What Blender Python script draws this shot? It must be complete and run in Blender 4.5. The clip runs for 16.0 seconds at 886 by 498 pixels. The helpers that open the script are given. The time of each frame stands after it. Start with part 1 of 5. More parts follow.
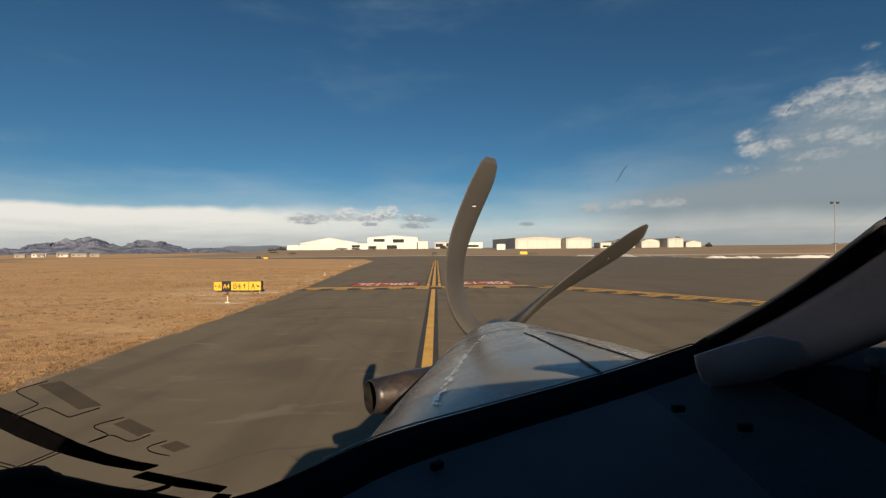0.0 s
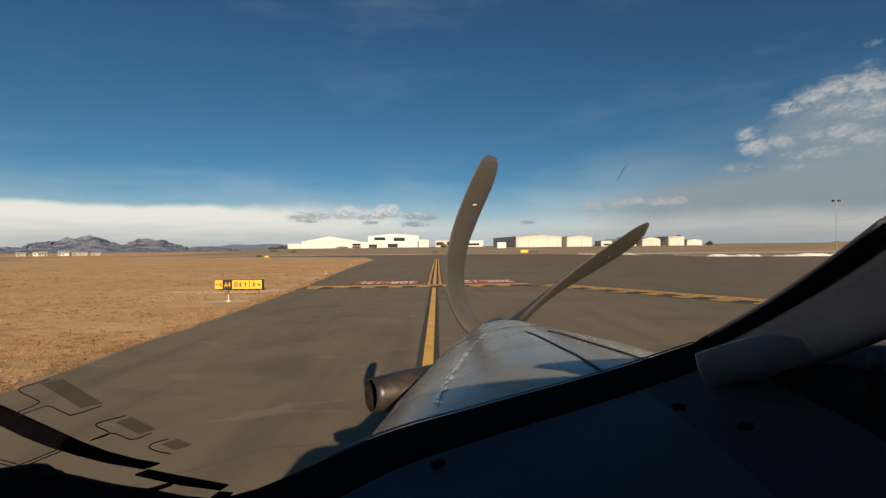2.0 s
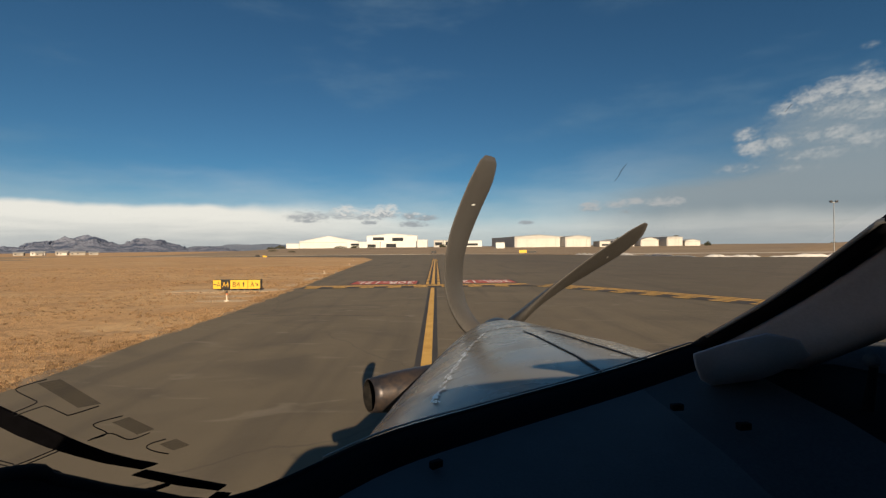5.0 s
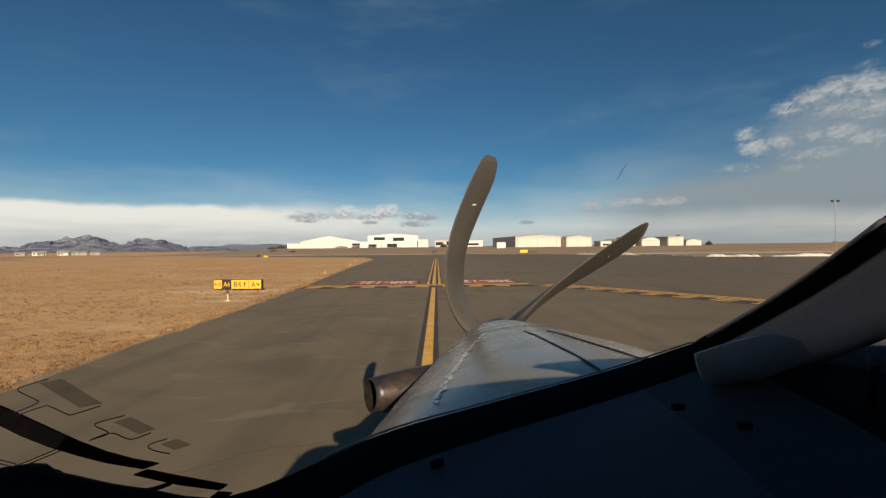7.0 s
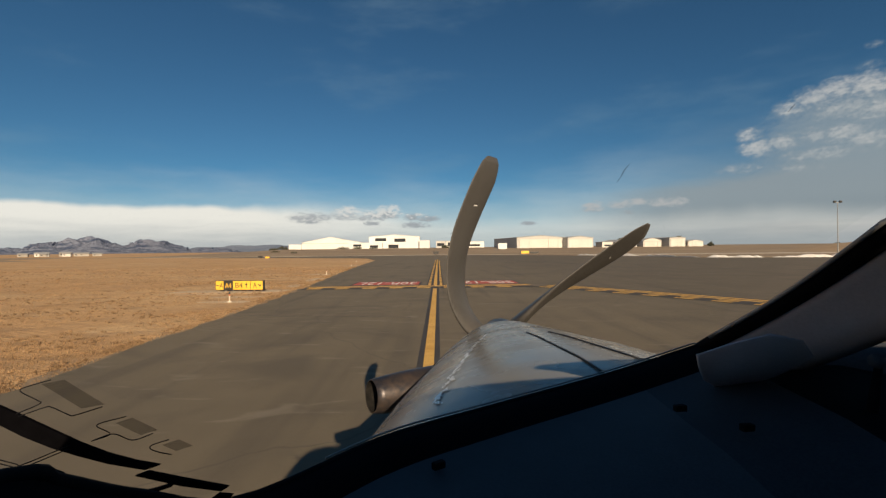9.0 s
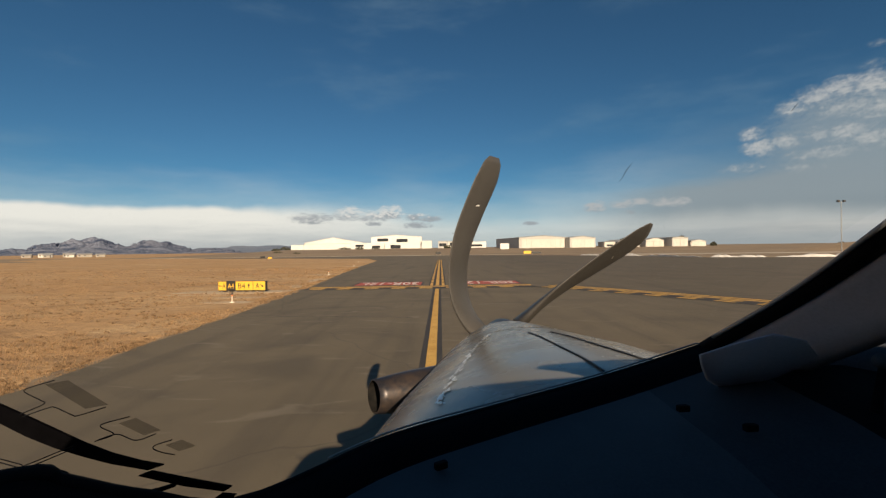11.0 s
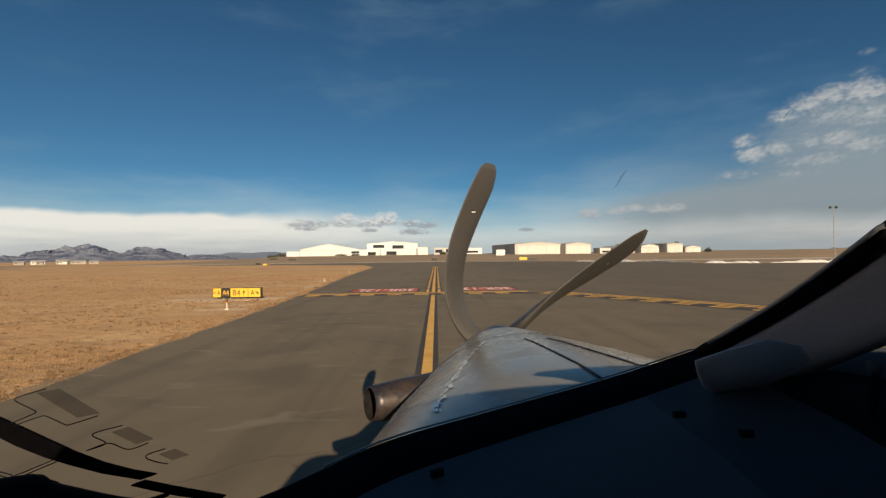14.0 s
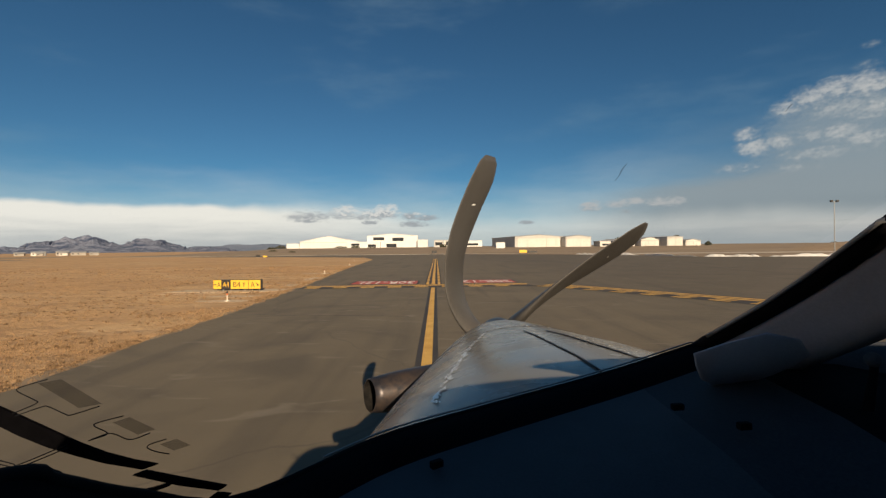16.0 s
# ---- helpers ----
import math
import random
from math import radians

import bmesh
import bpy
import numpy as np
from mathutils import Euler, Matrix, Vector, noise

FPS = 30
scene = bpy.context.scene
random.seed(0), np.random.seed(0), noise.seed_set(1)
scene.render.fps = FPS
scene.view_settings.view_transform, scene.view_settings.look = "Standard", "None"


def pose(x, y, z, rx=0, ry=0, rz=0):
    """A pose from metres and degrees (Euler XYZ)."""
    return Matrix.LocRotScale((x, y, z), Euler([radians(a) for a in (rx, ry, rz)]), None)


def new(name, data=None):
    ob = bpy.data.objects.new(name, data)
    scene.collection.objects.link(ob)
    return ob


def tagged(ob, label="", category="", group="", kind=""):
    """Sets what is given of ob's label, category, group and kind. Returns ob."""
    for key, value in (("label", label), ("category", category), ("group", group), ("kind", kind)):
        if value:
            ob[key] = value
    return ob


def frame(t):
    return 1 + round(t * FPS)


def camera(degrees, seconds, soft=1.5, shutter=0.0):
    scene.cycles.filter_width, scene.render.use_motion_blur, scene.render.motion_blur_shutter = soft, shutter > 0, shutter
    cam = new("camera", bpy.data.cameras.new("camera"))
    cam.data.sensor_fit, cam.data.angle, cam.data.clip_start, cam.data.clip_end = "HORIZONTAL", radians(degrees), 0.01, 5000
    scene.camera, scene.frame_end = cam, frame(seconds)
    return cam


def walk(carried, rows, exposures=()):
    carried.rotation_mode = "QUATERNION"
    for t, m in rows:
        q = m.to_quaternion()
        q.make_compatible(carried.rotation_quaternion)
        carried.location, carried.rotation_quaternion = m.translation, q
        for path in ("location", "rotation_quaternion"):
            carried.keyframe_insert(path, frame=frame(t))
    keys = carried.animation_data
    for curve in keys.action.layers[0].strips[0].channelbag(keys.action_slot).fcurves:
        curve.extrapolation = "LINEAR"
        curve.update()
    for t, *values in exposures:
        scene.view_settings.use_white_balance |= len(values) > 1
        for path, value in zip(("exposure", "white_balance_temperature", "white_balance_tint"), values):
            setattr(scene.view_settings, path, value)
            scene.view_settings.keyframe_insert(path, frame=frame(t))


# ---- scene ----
# An airplane stands on a taxiway just before a runway holding line; the camera looks out over its nose
# from the left seat and sways a little. x: right, y: ahead, z: up.
cam = camera(88, 16.0, soft=1.3)
EYE = (0.0, 0.0, 2.55)
SWAY = [  # seconds, tilt up, lean to the right, turn to the left (degrees)
    (0, 0.19, 0.58, -0.59),
    (0.5, 0.17, 0.57, -0.67),
    (1, 0.15, 0.57, -0.75),
    (1.5, 0.09, 0.61, -0.62),
    (2, -0.01, 0.62, -0.50),
    (2.5, -0.02, 0.59, -0.54),
    (3, -0.01, 0.57, -0.60),
    (3.5, 0.02, 0.53, -0.67),
    (4, 0.01, 0.54, -0.71),
    (6.5, -0.01, 0.56, -0.60),
    (7, -0.02, 0.58, -0.57),
    (7.5, 0.04, 0.60, -0.43),
    (8, 0.07, 0.65, -0.38),
    (8.5, 0.06, 0.59, -0.38),
    (9, 0.10, 0.60, -0.40),
    (11.5, 0.15, 0.72, -0.10),
    (12, 0.20, 0.79, -0.10),
    (12.5, 0.22, 0.94, 0.00),
    (13, 0.37, 0.85, -0.25),
    (13.5, 0.67, 0.75, -0.32),
    (14, 0.92, 0.78, -0.64),
    (14.5, 0.91, 1.02, -0.90),
    (15, 0.01, 0.57, -0.51),
    (15.5, -0.06, 0.52, -0.52),
    (16, -0.01, 0.59, -0.64),
]
walk(cam, [(t, pose(*EYE, 90 + tilt, lean, turn)) for t, tilt, lean, turn in SWAY])

# ---------------------------------------------------------------- light
scene.view_settings.exposure = 0.5
SUN_DIR = Vector((1.16, -4.3, 1.95)).normalized()
sun = new("sun", bpy.data.lights.new("sun", "SUN"))
sun.data.energy, sun.data.angle, sun.data.color = 5.0, radians(0.5), (1.0, 0.80, 0.57)
sun.matrix_world = Matrix.Translation((0, -20, 60)) @ (-SUN_DIR).to_track_quat("-Z", "Y").to_matrix().to_4x4()

world = bpy.data.worlds.new("sky")
scene.world = world
world.use_nodes = True
WT = world.node_tree
WT.nodes.clear()


def wn(kind, **props):
    n = WT.nodes.new(kind)
    for k, v in props.items():
        if k == "operation":
            n.operation = v
    return n


def wm(op, a, b=0.0, c=0.0):
    """A maths node in the sky's tree."""
    n = wn("ShaderNodeMath", operation=op)
    for i, v in enumerate((a, b, c)):
        if isinstance(v, (int, float)):
            n.inputs[i].default_value = v
        else:
            WT.links.new(v, n.inputs[i])
    return n.outputs[0]


def wstep(v, lo, hi):
    n = wn("ShaderNodeMapRange")
    n.interpolation_type = "SMOOTHSTEP"
    WT.links.new(v, n.inputs[0])
    for i, x in enumerate((lo, hi, 0.0, 1.0)):
        if isinstance(x, (int, float)):
            n.inputs[i + 1].default_value = x
        else:
            WT.links.new(x, n.inputs[i + 1])
    return n.outputs[0]


def wnoise(ax, ay, detail=6, rough=0.6, seed=0.0):
    comb = wn("ShaderNodeCombineXYZ")
    WT.links.new(ax, comb.inputs[0])
    WT.links.new(ay, comb.inputs[1])
    comb.inputs[2].default_value = seed
    n = wn("ShaderNodeTexNoise")
    n.inputs["Scale"].default_value = 1.0
    n.inputs["Detail"].default_value = detail
    n.inputs["Roughness"].default_value = rough
    WT.links.new(comb.outputs[0], n.inputs["Vector"])
    return n.outputs["Fac"]


def wmix(fac, a, b):
    n = wn("ShaderNodeMix")
    n.data_type = "RGBA"
    for i, v in ((0, fac), (6, a), (7, b)):
        if isinstance(v, (int, float, tuple)):
            n.inputs[i].default_value = v
        else:
            WT.links.new(v, n.inputs[i])
    return n.outputs[2]


sky = wn("ShaderNodeTexSky")
sky.sky_type, sky.sun_disc = "NISHITA", False
sky.sun_elevation = math.asin(SUN_DIR.z)
sky.sun_rotation = math.atan2(SUN_DIR.x, SUN_DIR.y)
sky.altitude, sky.air_density, sky.dust_density, sky.ozone_density = 1700, 1.0, 0.2, 3.0
tc = wn("ShaderNodeTexCoord")
sep = wn("ShaderNodeSeparateXYZ")
WT.links.new(tc.outputs["Generated"], sep.inputs[0])
AZ = wm("MULTIPLY", wm("ARCTAN2", sep.outputs[0], sep.outputs[1]), 57.2958)
EL = wm("MULTIPLY", wm("ARCSINE", sep.outputs[2]), 57.2958)
clear = wn("ShaderNodeMix")
clear.data_type, clear.blend_type = "RGBA", "MULTIPLY"
clear.inputs[0].default_value = 1.0
WT.links.new(sky.outputs[0], clear.inputs[6])
clear.inputs[7].default_value = (0.0215, 0.0365, 0.0400, 1)
col = clear.outputs[2]
# thin veil high up
veil = wm("MULTIPLY", wstep(wnoise(wm("MULTIPLY", AZ, 0.045), wm("MULTIPLY", EL, 0.16), 5, 0.6, 3.0), 0.5, 0.8), 0.22)
col = wmix(veil, col, (0.17, 0.25, 0.30, 1))
# haze towards the horizon
warp = wm("MULTIPLY", wm("SUBTRACT", wnoise(wm("MULTIPLY", AZ, 0.07), wm("MULTIPLY", EL, 0.30), 6, 0.6, 9.0), 0.5), 7.0)
hz_top = wm("ADD", 10.0, wm("MULTIPLY", wstep(AZ, 4.0, 45.0), 7.0))
haze = wm("MULTIPLY", wstep(wm("ADD", EL, warp), hz_top, 0.5), 0.8)
haze_tone = wmix(wstep(AZ, 14.0, 38.0), (0.36, 0.41, 0.43, 1), (0.155, 0.195, 0.222, 1))
col = wmix(haze, col, haze_tone)
# grey veil of thin cloud on one side, its upper edge rising
veil_top = wm("ADD", 5.2, wm("MULTIPLY", wm("SUBTRACT", AZ, 15.0), 0.135))
veil_top = wm("ADD", veil_top, wm("MULTIPLY", wm("SUBTRACT", wnoise(wm("MULTIPLY", AZ, 0.10), wm("MULTIPLY", EL, 0.5), 6, 0.6, 8.8), 0.5), 3.0))
gauze = wm("MULTIPLY", wstep(wm("SUBTRACT", EL, veil_top), 1.3, -1.6), wm("MULTIPLY", wstep(AZ, 12.0, 30.0), 0.85))
col = wmix(gauze, col, wmix(wstep(EL, 1.0, 5.5), (0.130, 0.160, 0.182, 1), (0.200, 0.230, 0.246, 1)))
# warm pale streak low over the horizon
low = wm("MULTIPLY", wm("MULTIPLY", wstep(EL, 0.9, 1.7), wstep(EL, 2.9, 2.0)), wm("MULTIPLY", wstep(AZ, 30.0, 38.0), 0.45))
col = wmix(low, col, (0.27, 0.255, 0.235, 1))


# wind-torn cumulus to one side: overlapping clumps, frayed
def clump_at(az, el, ra, re):
    """How deep the direction lies in a rounded clump of cloud: 0 to 1."""
    dx = wm("DIVIDE", wm("SUBTRACT", AZ, az), ra)
    dy = wm("DIVIDE", wm("SUBTRACT", EL, el), re)
    return wm("MAXIMUM", wm("SUBTRACT", 1.0, wm("ADD", wm("MULTIPLY", dx, dx), wm("MULTIPLY", dy, dy))), 0.0)


TORN = ((43.4, 14.3, 2.79, 1.60, 1.00), (41.5, 14.5, 2.49, 1.35, 0.95), (39.2, 14.1, 2.38, 1.33, 0.90), (37.7, 13.5, 1.77, 1.13, 0.90), (41.7, 12.9, 3.45, 1.57, 0.80), (43.9, 12.0, 2.74, 1.72, 0.80), (34.9, 10.0, 2.26, 1.09, 1.00), (34.2, 11.4, 1.57, 1.02, 0.80), (37.0, 10.3, 2.25, 0.99, 0.85), (39.2, 10.6, 2.65, 1.03, 0.70), (41.6, 10.6, 2.96, 1.28, 0.75), (43.5, 9.8, 2.78, 1.38, 0.80), (40.0, 8.8, 4.14, 0.88, 0.60), (33.6, 8.1, 3.06, 0.71, 0.55), (37.4, 7.6, 3.90, 0.76, 0.50), (43.5, 16.0, 1.39, 0.60, 0.40), (43.8, 17.7, 0.92, 0.48, 0.32))
heap = None
for az, el, ra, re, weight in TORN:
    one = wm("MULTIPLY", clump_at(az, el, ra, re), weight)
    heap = one if heap is None else wm("MAXIMUM", heap, one)
slant = wm("SUBTRACT", AZ, wm("MULTIPLY", EL, 0.3))
torn = wnoise(wm("MULTIPLY", slant, 0.45), wm("MULTIPLY", EL, 0.85), 9, 0.64, 3.3)
fleck = wnoise(wm("MULTIPLY", slant, 1.6), wm("MULTIPLY", EL, 2.4), 7, 0.65, 6.1)
fray = wm("SUBTRACT", wm("ADD", wm("MULTIPLY", torn, 0.55), wm("MULTIPLY", fleck, 0.45)), 0.5)
mask = wstep(wm("ADD", wm("MULTIPLY", heap, 0.9), wm("MULTIPLY", fray, 2.0)), 0.0, 1.1)
mask = wm("MULTIPLY", mask, wstep(heap, 0.0, 0.25))
lit = wstep(wm("ADD", wm("MULTIPLY", heap, 0.5), wm("MULTIPLY", fray, 1.8)), 0.10, 0.60)
film_a, film_e = wm("DIVIDE", wm("SUBTRACT", AZ, 42.5), 8.5), wm("DIVIDE", wm("SUBTRACT", EL, 10.5), 4.6)
film = wstep(wm("ADD", wm("ADD", wm("MULTIPLY", film_a, film_a), wm("MULTIPLY", film_e, film_e)), wm("MULTIPLY", fray, -1.5)), 1.1, 0.2)
col = wmix(wm("MULTIPLY", film, 0.72), col, (0.185, 0.225, 0.250, 1))
col = wmix(wm("MULTIPLY", mask, 0.82), col, wmix(lit, (0.19, 0.225, 0.248, 1), (0.385, 0.383, 0.372, 1)))
# long white bank of cloud over the mountains
edge = wm("MULTIPLY", wm("SUBTRACT", wnoise(wm("MULTIPLY", AZ, 0.11), wm("MULTIPLY", EL, 0.1), 4, 0.5, 5.0), 0.5), 2.2)
top = wm("ADD", wm("SUBTRACT", 4.9, wm("MULTIPLY", wstep(AZ, -24.0, 6.0), 2.6)), edge)
bank = wstep(EL, wm("ADD", top, wm("ADD", 0.25, wm("MULTIPLY", wstep(AZ, -26.0, -14.0), 2.0))), wm("SUBTRACT", top, 0.5))
bank = wm("MULTIPLY", bank, wm("SUBTRACT", 1.0, wm("MULTIPLY", wstep(AZ, -26.0, 12.0), 0.45)))
tone = wstep(wm("ADD", EL, wm("MULTIPLY", wnoise(wm("MULTIPLY", AZ, 0.12), wm("MULTIPLY", EL, 0.9), 5, 0.6, 2.0), 3.0)), 1.6, 5.6)
col = wmix(bank, col, wmix(tone, (0.33, 0.345, 0.345, 1), (0.60, 0.58, 0.53, 1)))
# small dark-bottomed cumulus
puff = wnoise(wm("MULTIPLY", AZ, 0.42), wm("MULTIPLY", EL, 1.25), 7, 0.6, 7.3)


def puff_at(az, el, ra, re):
    """A clump with a flat foot: 0 to 1."""
    return wm("MULTIPLY", clump_at(az, el, ra, re), wstep(wm("DIVIDE", wm("SUBTRACT", EL, el), re), -0.75, -0.35))


PUFFS = ((-15.6, 3.85, 3.2, 1.0), (-11.3, 4.4, 2.5, 1.35), (-8.6, 4.15, 2.2, 1.0), (-6.4, 4.6, 2.2, 1.25), (-3.2, 4.1, 1.6, 0.85), (-1.4, 3.9, 2.0, 0.75), (-3.0, 3.1, 2.6, 0.6), (-8.3, 3.35, 1.2, 0.5),
         (18.6, 4.75, 1.7, 1.0), (21.6, 5.0, 1.9, 0.8), (23.6, 5.2, 1.4, 0.6), (26.4, 4.95, 2.6, 0.9), (22.4, 4.1, 0.9, 0.4), (11.0, 3.1, 1.2, 0.35))
clump = None
for az, el, ra, re in PUFFS:
    one = puff_at(az, el, ra, re)
    clump = one if clump is None else wm("MAXIMUM", clump, one)
curl = wnoise(wm("MULTIPLY", AZ, 1.5), wm("MULTIPLY", EL, 3.2), 6, 0.65, 2.7)
puffs = wstep(wm("ADD", wm("MULTIPLY", clump, 0.75), wm("MULTIPLY", wm("SUBTRACT", wm("ADD", wm("MULTIPLY", puff, 0.5), wm("MULTIPLY", curl, 0.5)), 0.5), 3.0)), 0.08, 0.85)
puffs = wm("MULTIPLY", puffs, wstep(clump, 0.0, 0.15))
shade = wm("MULTIPLY", wstep(wm("ADD", EL, wm("MULTIPLY", wm("SUBTRACT", curl, 0.5), 4.0)), 4.0, 4.9), wstep(AZ, -14.0, -12.0))
shade = wm("MULTIPLY", shade, wm("SUBTRACT", 1.0, wm("MULTIPLY", wstep(AZ, 5.0, 15.0), 0.65)))
col = wmix(wm("MULTIPLY", puffs, 0.85), col, wmix(shade, (0.225, 0.24, 0.255, 1), (0.52, 0.50, 0.47, 1)))
bg = wn("ShaderNodeBackground")
bg.inputs["Strength"].default_value = 1.0
WT.links.new(col, bg.inputs["Color"])
outw = wn("ShaderNodeOutputWorld")
WT.links.new(bg.outputs[0], outw.inputs[0])


# ---------------------------------------------------------------- materials
def link(nt, a, b):
    nt.links.new(a, b)


def surface(name, c1, c2, coarse=0.6, fine=12.0, rough=0.8, metal=0.0, bump=0.3, spread=0.12, coat=0.0, isle=0.0, gloss=0.5, stretch=(1, 1, 1), dist=0.01):
    """A worn surface: two colours mixed by a coarse and a fine noise, with relief."""
    m = bpy.data.materials.new(name)
    m.use_nodes = True
    nt = m.node_tree
    b = nt.nodes["Principled BSDF"]
    geo = nt.nodes.new("ShaderNodeNewGeometry")
    mp = nt.nodes.new("ShaderNodeMapping")
    mp.inputs["Scale"].default_value = stretch
    link(nt, geo.outputs["Position"], mp.inputs[0])
    n1, n2 = nt.nodes.new("ShaderNodeTexNoise"), nt.nodes.new("ShaderNodeTexNoise")
    for n, s, d in ((n1, coarse, 4), (n2, fine, 6)):
        n.inputs["Scale"].default_value, n.inputs["Detail"].default_value = s, d
        n.inputs["Roughness"].default_value = 0.6
        link(nt, mp.outputs[0], n.inputs["Vector"])
    add = nt.nodes.new("ShaderNodeMath")
    add.operation = "ADD"
    link(nt, n1.outputs["Fac"], add.inputs[0])
    link(nt, n2.outputs["Fac"], add.inputs[1])
    last = add.outputs[0]
    if isle:
        sc = nt.nodes.new("ShaderNodeMath")
        sc.operation = "MULTIPLY_ADD"
        link(nt, geo.outputs["Random Per Island"], sc.inputs[0])
        sc.inputs[1].default_value = isle
        link(nt, last, sc.inputs[2])
        last = sc.outputs[0]
    mr = nt.nodes.new("ShaderNodeMapRange")
    mr.inputs[1].default_value, mr.inputs[2].default_value = 1 - spread * 2 + isle * 0.3, 1 + spread * 2 + isle * 0.7
    link(nt, last, mr.inputs[0])
    mix = nt.nodes.new("ShaderNodeMix")
    mix.data_type = "RGBA"
    mix.inputs[6].default_value, mix.inputs[7].default_value = (*c1, 1), (*c2, 1)
    link(nt, mr.outputs[0], mix.inputs[0])
    link(nt, mix.outputs[2], b.inputs["Base Color"])
    rr = nt.nodes.new("ShaderNodeMapRange")
    rr.inputs[1].default_value, rr.inputs[2].default_value = 0.3, 0.7
    rr.inputs[3].default_value, rr.inputs[4].default_value = max(rough - 0.08, 0.02), min(rough + 0.08, 1)
    link(nt, n2.outputs["Fac"], rr.inputs[0])
    link(nt, rr.outputs[0], b.inputs["Roughness"])
    b.inputs["Metallic"].default_value = metal
    b.inputs["Specular IOR Level"].default_value = gloss
    b.inputs["Coat Weight"].default_value = coat
    b.inputs["Coat Roughness"].default_value = 0.08
    if bump:
        bp = nt.nodes.new("ShaderNodeBump")
        bp.inputs["Strength"].default_value, bp.inputs["Distance"].default_value = bump, dist
        link(nt, n2.outputs["Fac"], bp.inputs["Height"])
        link(nt, bp.outputs[0], b.inputs["Normal"])
    return m


def asphalt_material():
    m = surface("asphalt", (0.104, 0.083, 0.054), (0.158, 0.126, 0.082), 0.22, 40.0, 0.86, 0, 0.35, 0.16)
    nt = m.node_tree
    b = nt.nodes["Principled BSDF"]
    base = b.inputs["Base Color"].links[0].from_socket
    geo = nt.nodes.new("ShaderNodeNewGeometry")

    def layer(base, scale, detail, lo, hi, colour, amount, distort=0.0):
        mp = nt.nodes.new("ShaderNodeMapping")
        mp.inputs["Scale"].default_value = scale
        link(nt, geo.outputs["Position"], mp.inputs[0])
        n = nt.nodes.new("ShaderNodeTexNoise")
        n.inputs["Scale"].default_value, n.inputs["Detail"].default_value = 1.0, detail
        n.inputs["Distortion"].default_value = distort
        link(nt, mp.outputs[0], n.inputs["Vector"])
        r = nt.nodes.new("ShaderNodeMapRange")
        r.interpolation_type = "SMOOTHSTEP"
        for i, v in enumerate((lo, hi, 0.0, amount)):
            r.inputs[i + 1].default_value = v
        link(nt, n.outputs["Fac"], r.inputs[0])
        mx = nt.nodes.new("ShaderNodeMix")
        mx.data_type = "RGBA"
        mx.inputs[7].default_value = (*colour, 1)
        link(nt, r.outputs[0], mx.inputs[0])
        link(nt, base, mx.inputs[6])
        return mx.outputs[2]

    base = layer(base, (0.9, 0.05, 1), 4, 0.50, 0.72, (0.062, 0.050, 0.037), 0.5)      # tyre-darkened lanes
    base = layer(base, (0.20, 0.30, 1), 7, 0.50, 0.72, (0.060, 0.049, 0.036), 0.5, 1.2)  # old wet stains
    base = layer(base, (0.45, 1.3, 1), 7, 0.58, 0.74, (0.23, 0.195, 0.15), 0.5, 1.5)    # pale scuffs
    # colour darkens to one side, painted in for the view's dimmer side
    pos = nt.nodes.new("ShaderNodeSeparateXYZ")
    link(nt, geo.outputs["Position"], pos.inputs[0])
    old = nt.nodes.new("ShaderNodeMapRange")
    old.interpolation_type = "SMOOTHSTEP"
    for i, v in enumerate((1.5, 20.0, 0.0, 0.40)):
        old.inputs[i + 1].default_value = v
    link(nt, pos.outputs[0], old.inputs[0])
    side_dim = nt.nodes.new("ShaderNodeMix")
    side_dim.data_type = "RGBA"
    side_dim.inputs[7].default_value = (0.062, 0.048, 0.034, 1)
    link(nt, old.outputs[0], side_dim.inputs[0])
    link(nt, base, side_dim.inputs[6])
    base = side_dim.outputs[2]
    # sealed hair cracks between lanes
    vor = nt.nodes.new("ShaderNodeTexVoronoi")
    vor.feature = "DISTANCE_TO_EDGE"
    vor.inputs["Scale"].default_value = 0.085
    nw = nt.nodes.new("ShaderNodeTexNoise")
    nw.inputs["Scale"].default_value, nw.inputs["Detail"].default_value = 0.5, 5
    vm = nt.nodes.new("ShaderNodeVectorMath")
    vm.operation = "MULTIPLY_ADD"
    link(nt, geo.outputs["Position"], nw.inputs["Vector"])
    link(nt, nw.outputs["Color"], vm.inputs[0])
    vm.inputs[1].default_value = (1.6, 1.6, 0)
    link(nt, geo.outputs["Position"], vm.inputs[2])
    link(nt, vm.outputs[0], vor.inputs["Vector"])
    r = nt.nodes.new("ShaderNodeMapRange")
    for i, v in enumerate((0.0025, 0.0008, 0.0, 0.30)):
        r.inputs[i + 1].default_value = v
    link(nt, vor.outputs["Distance"], r.inputs[0])
    mx = nt.nodes.new("ShaderNodeMix")
    mx.data_type = "RGBA"
    mx.inputs[7].default_value = (0.035, 0.03, 0.026, 1)
    link(nt, r.outputs[0], mx.inputs[0])
    link(nt, base, mx.inputs[6])
    link(nt, mx.outputs[2], b.inputs["Base Color"])
    return m


